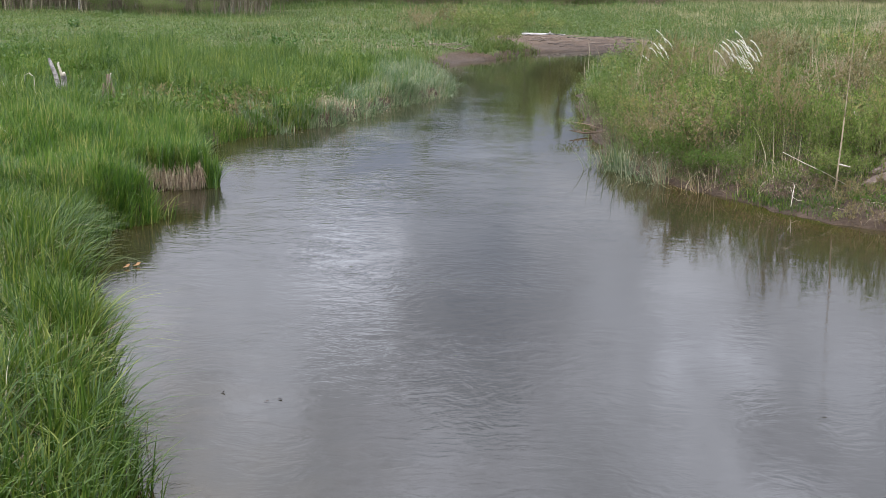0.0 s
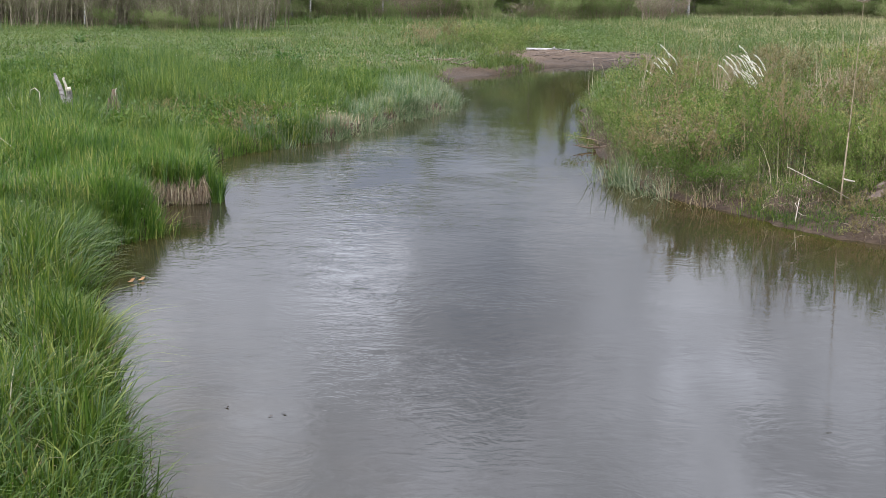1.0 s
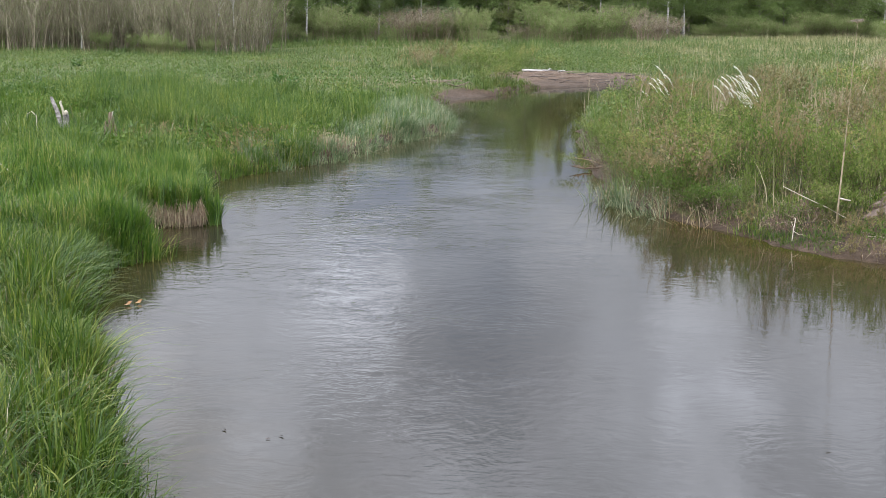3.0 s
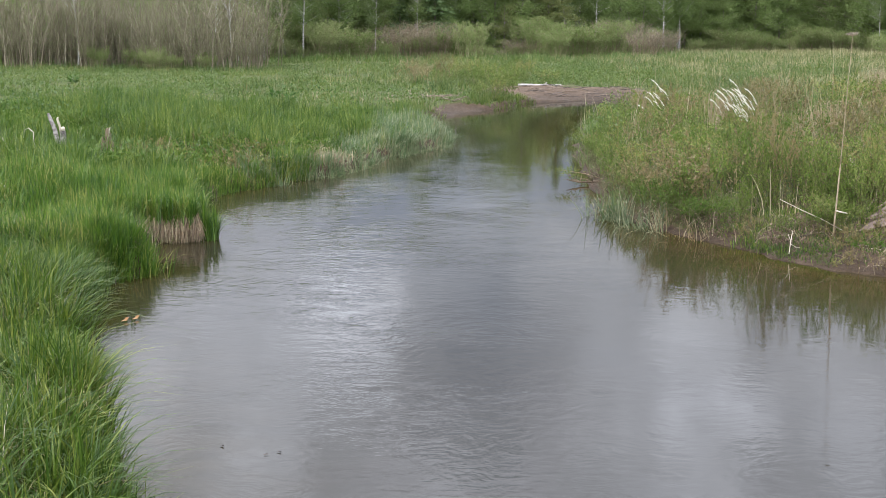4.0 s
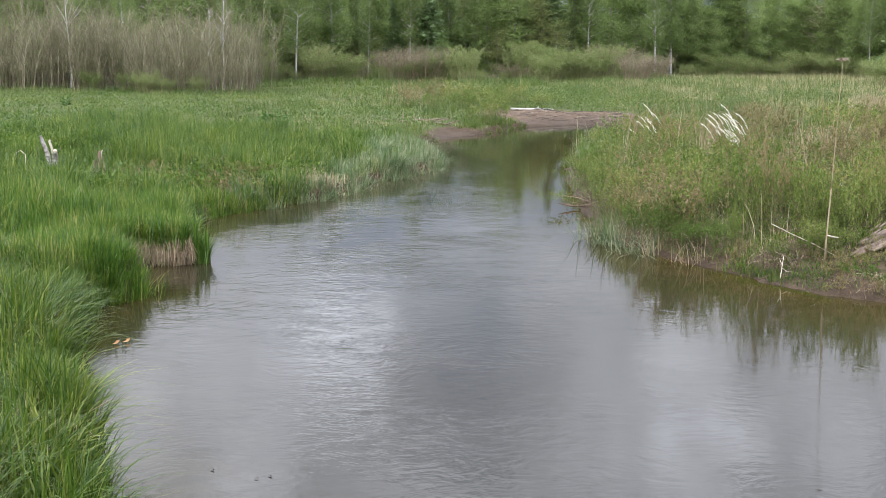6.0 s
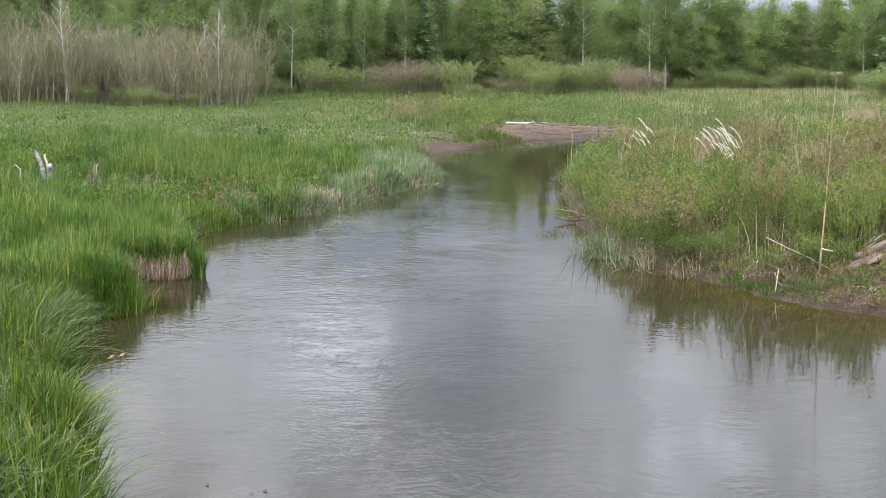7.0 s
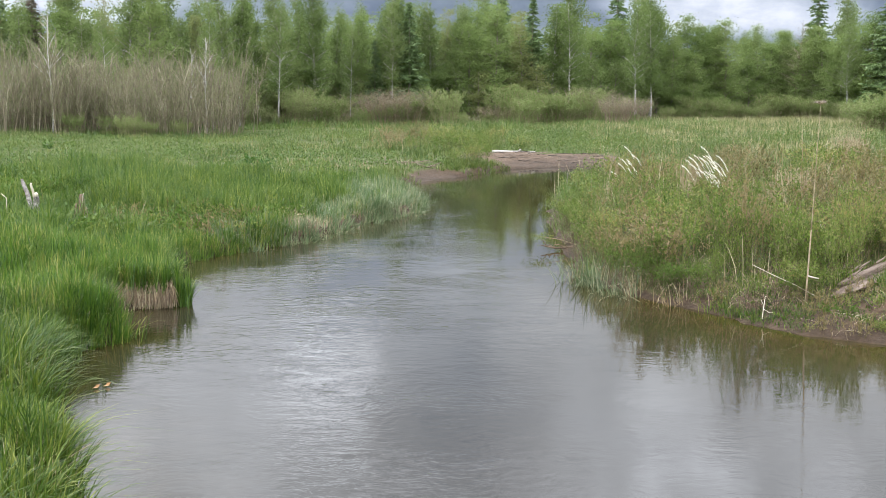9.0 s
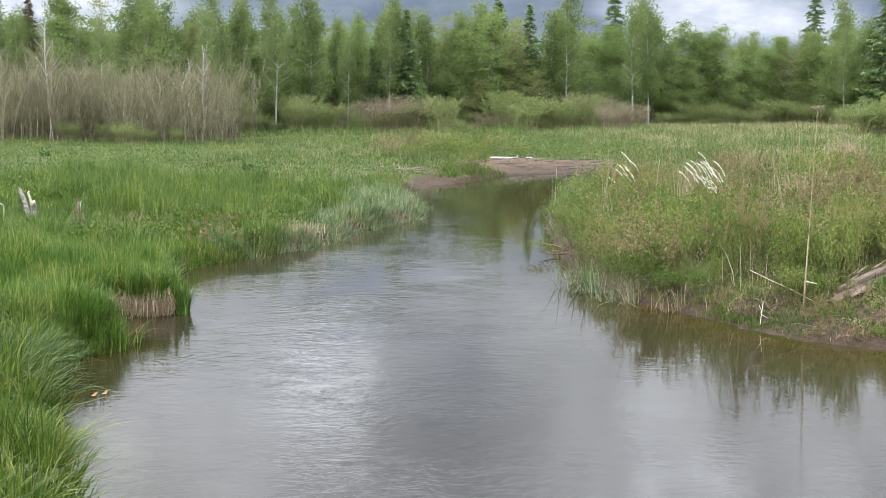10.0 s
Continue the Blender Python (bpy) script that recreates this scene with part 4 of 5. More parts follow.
# willow bushes before the wood
BUSHES = [shrub("willow_bush", "rounded pale green willow bush at the meadow's edge", BROWN_TWIG, BUSH_LEAF, 2.6, 2.4, 34, 4600, 0.10, 70 + i, "willow bushes before the wood", 0.24, 0.42, 0.1, 5, 0.012, far=True) for i in range(2)]
BUSHES.append(shrub("willow_bush", "greyish-brown willow bush with few leaves", BROWN_TWIG, RUSTY, 2.6, 2.6, 70, 2600, 0.085, 75, "willow bushes before the wood", 0.34, 0.4, 0.2, 5, 0.012, far=True))
places = [(0.147 * 93, 93, 2, 0.95, 1.2), (0.163 * 94, 94, 2, 0.9, 1.1), (-0.035 * 92, 92, 2, 1.2, 1.1), (0.0 * 90, 91, 0, 1.1, 1.0), (0.068 * 90, 90, 1, 0.95, 1.1), (-0.125 * 90, 90, 0, 1.0, 1.3),
          (-0.10 * 91, 91, 1, 0.9, 1.2), (0.125 * 98, 98, 1, 1.3, 1.0), (0.358 * 80, 80, 0, 0.7, 1.3), (0.372 * 80, 80, 1, 0.9, 1.3), (0.388 * 80, 80, 0, 1.0, 1.3), (0.38 * 82, 82, 1, 1.05, 1.3), (0.402 * 82, 82, 0, 1.1, 1.3)]
for i in range(46):
    b = -0.2 + (i + r.uniform(-0.4, 0.4)) * 0.37 / 46
    y = np.interp(b, [-0.2, 0.15], [86, 97]) + r.uniform(0, 5)
    places.append((b * y, y, int(r.choice([0, 1, 2], p=[0.5, 0.4, 0.1])), r.choice([0.3, 0.42, 0.6, 0.85, 1.15]) * r.uniform(0.85, 1.1), r.uniform(0.9, 1.6)))
for i in range(9):                             # green bushes at the thicket's foot
    b = r.uniform(-0.42, -0.19)
    places.append((b * 66.5, 66.5 + r.uniform(-1, 2), int(r.integers(0, 2)), r.uniform(0.3, 0.55), 1.2))
for i in range(30):                            # fringe of low bushes before the alder wall
    b = 0.185 + (i + r.random()) * 0.18 / 30
    y = np.interp(b, [0.17, 0.3, 0.37], [107, 116, 105]) + r.uniform(-1, 2)
    places.append((b * y, y, int(r.choice([0, 1, 1])), r.uniform(0.35, 0.95), r.uniform(1.0, 1.6)))
plant_all(BUSHES, places, r)

# ------------------------------------------------------------ right-hand bank: willow scrub
SCRUB = [shrub("willow_shrub", "low leafy willow shoots crowding the river bank" if i < 4 else "low willow shoots with reddish young leaves on the bank", DARK_TWIG, WILLOW_LEAF if i < 4 else RED_SHOOT, 1.08, 0.85, 22, 1350, 0.056, 80 + i, "willow scrub on the bank", 0.25, 0.30, 0.1, 4, 0.0036, far=True) for i in range(5)]
r = np.random.default_rng(12)
places = []
while len(places) < 200:
    y = 14.6 + 17 * r.random() ** 1.5
    x = 2.0 + r.random() ** 1.25 * (0.44 * y - 1.0)
    d, right = shore(np.array([x]), np.array([y]))
    edge = 0.5 if y > 16.6 else (0.3 if x < 3.6 else 0.9)
    if right[0] and d[0] > edge and to_line(np.array([x]), np.array([y]), np.array([(4.7, 14.0), (6.7, 16.0)]))[0] > 0.42:
        low = r.choice([0.5, 0.62, 0.78, 0.95, 1.15]) if d[0] < 2.6 and y < 18 else r.uniform(0.8, 1.2)
        places.append((x, y, int(r.choice(5, p=[0.22, 0.21, 0.21, 0.21, 0.15])), low * r.uniform(0.9, 1.1), r.uniform(0.85, 1.3)))
for (ax, ay), (bx, by) in zip(RIGHT[10:14], RIGHT[11:15]):      # shoots hanging over the undercut edge
    for t in np.arange(0, 1, 0.3 / math.hypot(bx - ax, by - ay)):
        places.append((ax + (bx - ax) * t + r.uniform(0.3, 0.65), ay + (by - ay) * t, int(r.integers(0, 5)), r.uniform(0.45, 0.8), r.uniform(0.9, 1.3)))
for i in range(34):                            # scrub further up the bank
    y = r.uniform(18.5, 27)
    places.append((3.3 + 0.06 * (y - 18) + 2.2 * r.random() ** 1.3, y, int(r.integers(0, 5)), r.uniform(0.75, 1.1), r.uniform(0.9, 1.4)))
for i in range(13):                            # lone leafy shoots rising from the bank
    x = 3.3 + (i + r.random()) * 0.29
    y = max(14.4, 17.2 - 0.55 * x) + r.uniform(0.3, 1.6)
    places.append((x, y, int(r.integers(0, 5)), r.choice([0.8, 1.0, 1.2, 1.4]), r.uniform(0.4, 0.6)))
for i in range(16):                            # taller shoots behind the log
    x = r.uniform(4.0, 7.4)
    y = max(15.3, x + 10.1) + r.uniform(0, 1.5)
    places.append((x, y, int(r.integers(0, 4)), r.uniform(0.8, 1.4), r.uniform(0.55, 0.8)))
for x, y, size in ((0.8, 42.4, 1.0), (0.3, 41.8, 0.7), (1.2, 43.2, 1.1), (1.0, 45.5, 1.0), (1.5, 47.5, 1.2), (0.3, 48.5, 1.1), (-0.6, 47.0, 0.9), (2.0, 52.0, 1.2), (-1.2, 50.0, 1.0), (3.4, 53.5, 1.0), (-2.4, 53.0, 1.3), (-1.6, 55.0, 1.5), (-0.7, 54.0, 1.4), (0.2, 55.5, 1.6), (0.9, 53.5, 1.4), (1.4, 56.5, 1.5), (-0.2, 51.5, 1.2), (2.6, 57.0, 1.3), (4.5, 58.0, 1.2)):
    places.append((x, y, int(r.integers(0, 5)), size, 1.3))
plant_all(SCRUB, places, r)
SEEDLINGS = [shrub("willow_seedling", "small leafy willow seedling sprouting on the bank" if i < 2 else "small reddish-leaved willow seedling on the bank", DARK_TWIG, WILLOW_LEAF if i < 2 else RED_SHOOT, 0.4, 0.45, 12, 320, 0.045, 84 + i, "willow seedlings", 0.3, 0.34, 0.1, 3, 0.003, far=True) for i in range(3)]
places = []
for i in range(90):                            # on the open mud
    x, y = r.uniform(3.3, 7.2), r.uniform(12.6, 15.6)
    d, right = shore(np.array([x]), np.array([y]))
    if d[0] > 0.12:
        places.append((x, y, int(r.integers(0, 3)), r.uniform(0.4, 1.0), r.uniform(0.8, 1.4)))
for i in range(60):                            # round the roots on the other bank
    places.append((r.uniform(-6.6, -3.5), r.uniform(20.6, 23.2), int(r.integers(0, 3)), r.uniform(0.7, 1.3), r.uniform(1.0, 1.5)))
plant_all(SEEDLINGS, places, r)
DEADWOOD = [shrub("dead_shrub", "leafless brown twigs tangled along the water's edge", DARK_TWIG, THATCH, 0.7, 0.7, 26, 70, 0.045, 88 + i, "dead twigs on the bank", 0.55, 0.3, 0.1, 5, 0.004, deep=True, far=True) for i in range(2)]
places = []
for (ax, ay), (bx, by) in zip(RIGHT[9:14], RIGHT[10:15]):
    for t in np.arange(0, 1, 0.26 / math.hypot(bx - ax, by - ay)):
        places.append((ax + (bx - ax) * t + r.uniform(0.05, 0.55), ay + (by - ay) * t + r.uniform(0, 0.3), int(r.integers(0, 2)), r.uniform(0.4, 0.85), r.uniform(1.0, 1.5)))
for i in range(9):
    places.append((r.uniform(-6.4, -3.8), r.uniform(20.3, 22.0), int(r.integers(0, 2)), r.uniform(0.4, 0.7), 1.2))
plant_all(DEADWOOD, places, r)


# ------------------------------------------------------------ single things
GRAINED = solid("grained_driftwood", [(0.0, (0.06, 0.042, 0.032)), (0.5, (0.16, 0.118, 0.092)), (1.0, (0.36, 0.29, 0.235))], 26.0, bump=0.9, stretch=(1, 0.05, 1), dist=0.01, bump_scale=1.5)
STUMP_BARK = solid("old_birch_bark", [(0.0, (0.034, 0.030, 0.027)), (0.35, (0.136, 0.119, 0.109)), (0.55, (0.286, 0.258, 0.245)), (1.0, (0.490, 0.469, 0.449))], 9.0, stretch=(1, 1, 2), bump=0.6)
def spot(x, y, turn=0.0, size=1.0):
    return Matrix.LocRotScale(at_ground(x, y), Euler((0, 0, radians(turn))), (size, size, size))


def birch_stump(x, y):
    top = thing("birch_stump", "forked old birch stump with peeling white bark in grass", "tree stump", spot(x, y))
    part("trunk", tube([(0.02, 0, -0.15), (0.0, 0, 0.1), (-0.04, 0, 0.28), (-0.10, 0.01, 0.5), (-0.17, 0.02, 0.68), (-0.2, 0.02, 0.78)], [0.062, 0.054, 0.050, 0.039, 0.032, 0.020], 11, 0.2, 3), STUMP_BARK, top)
    part("broken_limb", tube([(0.03, -0.02, -0.1), (0.07, -0.02, 0.25), (0.07, -0.02, 0.42), (0.08, -0.02, 0.5)], [0.05, 0.052, 0.05, 0.032], 10, 0.2, 4), STUMP_BARK, top)
    part("cut_face", tube([(0.08, -0.05, 0.46), (0.085, -0.055, 0.50), (0.09, -0.04, 0.53)], [0.035, 0.042, 0.022], 8, 0.1, 5), PALE_WOOD, top, "pale fresh break in the wood")
    part("side_shoot", tube([(0.03, 0.03, 0.3), (0.0, 0.03, 0.55), (-0.04, 0.03, 0.68), (-0.02, 0.03, 0.7)], [0.03, 0.024, 0.02, 0.018], 7, 0.08, 6), PALE_WOOD, top)
    return top


def root_clump(x, y):
    r = np.random.default_rng(5)
    top = thing("root_clump", "brown weathered root clump rising from the grass", "root", spot(x, y))
    for x0, h0, w0 in ((-0.07, 0.30, 0.06), (0.02, 0.42, 0.065), (0.09, 0.26, 0.05)):
        part("root", tube([(x0 * 1.3, 0, -0.15), (x0, 0.01, h0 * 0.4), (x0 * 0.9 + 0.01, 0, h0 * 0.8), (x0, 0, h0)], [w0 * 1.2, w0, w0 * 0.9, w0 * 0.4], 9, 0.22, int(h0 * 100)), DARK_TWIG, top)
    part("root_block", tube([(0, 0, -0.1), (-0.02, 0, 0.06), (0.02, 0, 0.14), (0.0, 0, 0.18)], [0.13, 0.13, 0.10, 0.05], 11, 0.22, 8), DARK_TWIG, top)
    for k in range(3):
        a = r.uniform(0, 6.28)
        e = np.array([math.cos(a) * 0.22, math.sin(a) * 0.2, r.uniform(0.0, 0.2)])
        part("root", tube([(0, 0, 0.1), e * 0.5 + (0, 0, 0.08), e], [0.035, 0.022, 0.008], 6, 0.15, 30 + k), DARK_TWIG, top)
    part("white_twig", tube([(0.05, -0.05, 0.25), (0.07, -0.06, 0.4), (0.09, -0.06, 0.44)], [0.007, 0.006, 0.010], 6, 0.1, 40), PALE_WOOD, top, "small bleached twig")
    return top


birch_stump(-7.75, 21.6)
root_clump(-6.7, 21.1).scale = (1.0, 1.0, 1.35)


def bent_stalk(pts, radius, label="bleached bent plant stalk standing in grass"):
    x, y = pts[0][0], pts[0][1]
    top = thing("dead_stalk", label, "plant stalk", group="dead stalks")
    part("stalk", tube(pts, np.linspace(radius, radius * 0.5, len(pts)), 6, 0.05, int(abs(x * 100)) + 1), PALE_WOOD, top)
    return top


def raised(x, y, *steps):
    """A way upward from the ground at x, y in offsets."""
    gx0, gy0, gz0 = at_ground(x, y, -0.05)
    return [(gx0, gy0, gz0)] + [(gx0 + a, gy0 + b, gz0 + c) for a, b, c in steps]


bent_stalk(raised(-7.85, 20.6, (-0.02, 0, 0.35), (-0.02, 0, 0.55), (-0.1, 0, 0.62), (-0.18, 0, 0.58), (-0.2, 0, 0.45)), 0.012)
bent_stalk(raised(-8.2, 20.3, (-0.05, 0, 0.3), (-0.12, 0, 0.5)), 0.012)
bent_stalk(raised(-7.3, 17.6, (-0.1, 0, 0.35), (-0.2, 0, 0.62), (-0.32, 0, 0.8)), 0.009)
bent_stalk(raised(-6.0, 15.2, (-0.2, 0, 0.35), (-0.45, 0, 0.55), (-0.75, 0, 0.58)), 0.010)
bent_stalk(raised(-6.1, 15.0, (-0.25, 0, 0.5), (-0.55, 0, 0.62), (-0.9, 0, 0.6)), 0.008)


def sedge_tussock(x, y, turn):
    """A dead brown skirt of old leaves hanging to the water under fresh blades."""
    r = np.random.default_rng(9)
    n = 1300
    top = thing("sedge_tussock", "sedge tussock with a skirt of dead pinkish leaves over the water", "sedge", Matrix.LocRotScale((x, y, 0), Euler((0, 0, radians(turn))), (1, 1, 1)))
    u = r.uniform(-0.48, 0.34, n)
    p0 = np.stack([u, 0.10 - 0.35 * u ** 2 + r.normal(0, 0.06, n), r.uniform(0.14, 0.36, n)], 1)
    p1 = np.stack([u * 1.04 + r.normal(0, 0.045, n), -0.13 - 0.2 * u ** 2 + r.normal(0, 0.07, n), r.uniform(-0.03, 0.17, n)], 1)
    mid = (p0 + p1) / 2 + np.array([0, -0.07, 0.05])
    part("dead_skirt", join([stems(p0, mid, 0.006, 0.006), stems(mid, p1, 0.006, 0.003)]), THATCH, top, "dead pinkish-brown hanging leaves")
    n = 1500
    u = r.uniform(-0.5, 0.5, n)
    base = np.stack([u + 0.08 * (u > 0.3), 0.1 + r.normal(0, 0.13, n), np.where(u > 0.34, 0.0, r.uniform(0.15, 0.3, n))], 1)
    part("fresh_blade_tuft", blades(base, r.uniform(0.3, 0.55, n), r.uniform(0.008, 0.014, n), np.abs(r.normal(0.4, 0.25, n)), r.uniform(0, 6.28, n), 4), TUFT, top)
    return top


sedge_tussock(-3.98, 15.15, 10)


def driftwood():
    r = np.random.default_rng(3)
    a, b = np.array(at_ground(4.92, 14.5, 0.03)), np.array(at_ground(6.7, 16.2, 0.10))
    run = Vector(b - a)
    length = run.length
    m = Matrix.Translation(a) @ run.to_track_quat("Y", "Z").to_matrix().to_4x4()
    top = thing("driftwood_log", "split weathered driftwood log lying on the muddy bank", "log", m)
    s = np.linspace(0, 1, 16)

    def slab(x, z, wide, thick, s0, s1, seed):
        """A split length of wood: flat section, ragged ends."""
        rr = np.random.default_rng(seed)
        t = np.arange(12) * 2 * np.pi / 12
        ring = np.stack([np.cos(t) * wide, np.sin(t) * thick], 1) * (1 + 0.24 * rr.normal(size=(12, 1)))
        u = np.linspace(s0, s1, 16)
        grow = np.interp(u, [s0, s0 + 0.12, s1 - 0.1, s1], [0.45, 1.0, 0.95, 0.5])
        v = [np.stack([x + 0.03 * math.sin(5 * q) + ring[:, 0] * k, q * length + rr.normal(0, 0.035, 12) * (j in (0, 15)), z + 0.03 * math.sin(4 * q + 1) + ring[:, 1] * k + 0.006 * rr.normal(size=12)], 1) for j, (q, k) in enumerate(zip(u, grow))]
        quads = np.array([(j * 12 + k, j * 12 + (k + 1) % 12, (j + 1) * 12 + (k + 1) % 12, (j + 1) * 12 + k) for j in range(15) for k in range(12)])
        v = np.concatenate(v + [v[0].mean(0)[None], v[-1].mean(0)[None]])
        caps = np.array([((k + 1) % 12, k, 192) for k in range(12)] + [(180 + k, 180 + (k + 1) % 12, 193) for k in range(12)])
        return v, [quads, caps]

    part("upper_half", slab(-0.05, 0.07, 0.075, 0.038, 0.12, 1.0, 4), GRAINED, top)
    part("lower_half", slab(0.04, 0.0, 0.085, 0.045, 0.0, 0.85, 5), GRAINED, top)
    part("loose_slab", slab(0.15, 0.02, 0.06, 0.03, 0.1, 0.5, 6), GRAINED, top)
    for k in range(5):
        p = np.array([r.uniform(-0.12, 0.12), r.uniform(0.1, 0.8) * length, 0.16])
        part("splinter", tube([p, p + (0.01, 0.15, 0.02), p + (0.02, 0.3, r.uniform(0.02, 0.06))], [0.014, 0.011, 0.003], 5, 0.2, 50 + k), GRAINED, top)
    return top


driftwood()


def hogweed_stalk(x, y, tall):
    top = thing("hogweed_stalk", "tall dead hollow plant stalk with a dried flower head", "plant stalk", spot(x, y))
    z = np.array([-0.1, 0.3, 0.7, 0.95])
    part("lower_stalk", tube(np.stack([0.035 * z, 0 * z, z], 1), [0.012, 0.011, 0.010, 0.008], 8, 0.08, 1), DEAD_STALK, top)
    z = np.array([0.94, 1.2, 1.5, 1.9, tall])
    part("upper_stalk", tube(np.stack([0.033 + 0.03 * (z - 0.94), 0 * z, z], 1), [0.008, 0.006, 0.0045, 0.0035, 0.003], 8, 0.05, 2), DEAD_STALK, top)
    part("broken_stub", tube([(0.01, 0, 0.36), (0.07, -0.02, 0.345), (0.15, -0.03, 0.33)], [0.010, 0.009, 0.007], 7, 0.08, 3), PALE_WOOD, top, "pale snapped side shoot")
    r = np.random.default_rng(2)
    n = 26
    a, q = r.uniform(0, 6.28, n), r.uniform(0.2, 1, n) ** 0.5 * 0.07
    p0 = np.tile(np.array([[0.033 + 0.03 * (tall - 0.94), 0, tall - 0.01]]), (n, 1))
    p1 = p0 + np.stack([np.cos(a) * q, np.sin(a) * q, 0.04 - 2.5 * q ** 2], 1)
    at = np.repeat(p1, 8, 0) + r.normal(0, 0.012, (n * 8, 3)) * (1, 1, 0.4)
    part("flower_ray", stems(p0, p1, 0.003, 0.002), DEAD_STALK, top)
    part("seed_head", leaves(at, r.normal(size=(n * 8, 3)), 0.018, 0.010, r), DRY_HEAD, top, "flat grey-brown dried umbel")
    return top


hogweed_stalk(4.57, 14.43, 2.52)


def dead_stick(pts, radius, mat=PALE_WOOD, label="bleached dead stick on the mud", forks=()):
    top = thing("dead_stick", label, "stick", group="dead sticks")
    part("shaft", tube(pts, np.linspace(radius, radius * 0.55, len(pts)), 7, 0.08, int(abs(pts[0][0]) * 131 + abs(pts[0][1]) * 17)), mat, top)
    for fork in forks:
        part("fork", tube(fork, np.linspace(radius * 0.7, radius * 0.3, len(fork)), 6, 0.08, len(fork)), mat, top)
    return top


b0 = np.array(at_ground(4.78, 14.6, 0.0))
dead_stick([b0, b0 + (-0.28, 0.05, 0.15), b0 + (-0.55, 0.1, 0.27), b0 + (-0.82, 0.14, 0.40)], 0.007, label="long pale stick leaning out of the scrub")
b0 = np.array(at_ground(4.0, 14.3, 0.0))
dead_stick([b0 + (-0.05, -0.16, -0.02), b0 + (-0.01, -0.05, 0.08), b0 + (0.03, 0.02, 0.24)], 0.006, label="forked white stick stuck in the mud", forks=([b0 + (-0.01, -0.04, 0.09), b0 + (0.05, -0.08, 0.05), b0 + (0.10, -0.10, 0.05)], [b0 + (0.0, -0.03, 0.12), b0 + (-0.03, 0.0, 0.2)]))
b0 = np.array(at_ground(5.25, 15.9, 0.62))
dead_stick([b0 + (-0.06, 0, 0.12), b0 + (-0.05, 0, 0.05), b0 + (0.0, 0, 0.0), b0 + (0.06, 0, -0.06), b0 + (0.09, 0.05, -0.6)], 0.006, label="pale bent dead stem caught in the scrub")
r = np.random.default_rng(21)
for k in range(64):
    x, y = r.uniform(3.2, 6.8), r.uniform(12.9, 15.6)
    if shore(np.array([x]), np.array([y]))[0][0] > 0.1:
        a = r.uniform(0, 6.28)
        n = r.uniform(0.1, 0.34)
        dead_stick([at_ground(x, y, 0.012), at_ground(x + math.cos(a) * n * 0.5, y + math.sin(a) * n * 0.5, 0.03), at_ground(x + math.cos(a) * n, y + math.sin(a) * n, 0.02)], r.uniform(0.003, 0.009), DARK_WOOD if k % 3 == 1 else WEATHERED if k % 5 else PALE_WOOD)
for k in range(60):
    x, y = r.uniform(1.9, 6.8), r.uniform(46.3, 49.8)
    if shore(np.array([x]), np.array([y]))[0][0] > 0.3:
        a = r.normal(0, 0.5)
        n = r.uniform(0.3, 1.1)
        dead_stick([at_ground(x, y, 0.02), at_ground(x + math.cos(a) * n * 0.5, y + math.sin(a) * n * 0.5, 0.06), at_ground(x + math.cos(a) * n, y + math.sin(a) * n, 0.03)], r.uniform(0.008, 0.02), (WEATHERED, DARK_WOOD)[k % 2], "grey drift stick stranded on the mud beach")


def beach_log():
    top = thing("beach_log", "straight whitish log lying along the mud beach", "log")
    a, b = np.array(at_ground(2.0, 49.6, 0.05)), np.array(at_ground(3.85, 49.8, 0.05))
    part("trunk", tube(a + (b - a) * np.linspace(0, 1, 6)[:, None], [0.05, 0.052, 0.05, 0.048, 0.045, 0.042], 10, 0.05, 3), WHITE_BARK, top)
    part("branch_stub", tube([a + (b - a) * 0.6, a + (b - a) * 0.66 + (0, -0.05, 0.12)], [0.03, 0.02], 6, 0.1, 4), WHITE_BARK, top)


beach_log()


def brushwood(x, y, n, reach, seed, label, mat=WEATHERED):
    r = np.random.default_rng(seed)
    top = thing("brushwood", label, "branch", spot(x, y))
    for k in range(n):
        a = r.uniform(0, 6.28)
        d = np.array([math.cos(a), math.sin(a) * 0.5, 0]) * reach * r.uniform(0.5, 1)
        part("branch", tube([(0, 0, 0.02), d * 0.4 + (0, 0, r.uniform(0.03, 0.12)), d * 0.8 + (0, 0, r.uniform(0.06, 0.22)), d + (0, 0, r.uniform(0.05, 0.32))], [0.022, 0.018, 0.012, 0.005], 6, 0.1, seed + k), mat, top)
    return top


brushwood(-1.9, 40.2, 9, 1.1, 60, "tangle of dead branches on the grassy bank")
brushwood(-1.4, 41.2, 6, 1.1, 61, "dry dead branches in the bank grass")
brushwood(-0.6, 40.6, 5, 0.8, 62, "dead branches lying on bare mud")


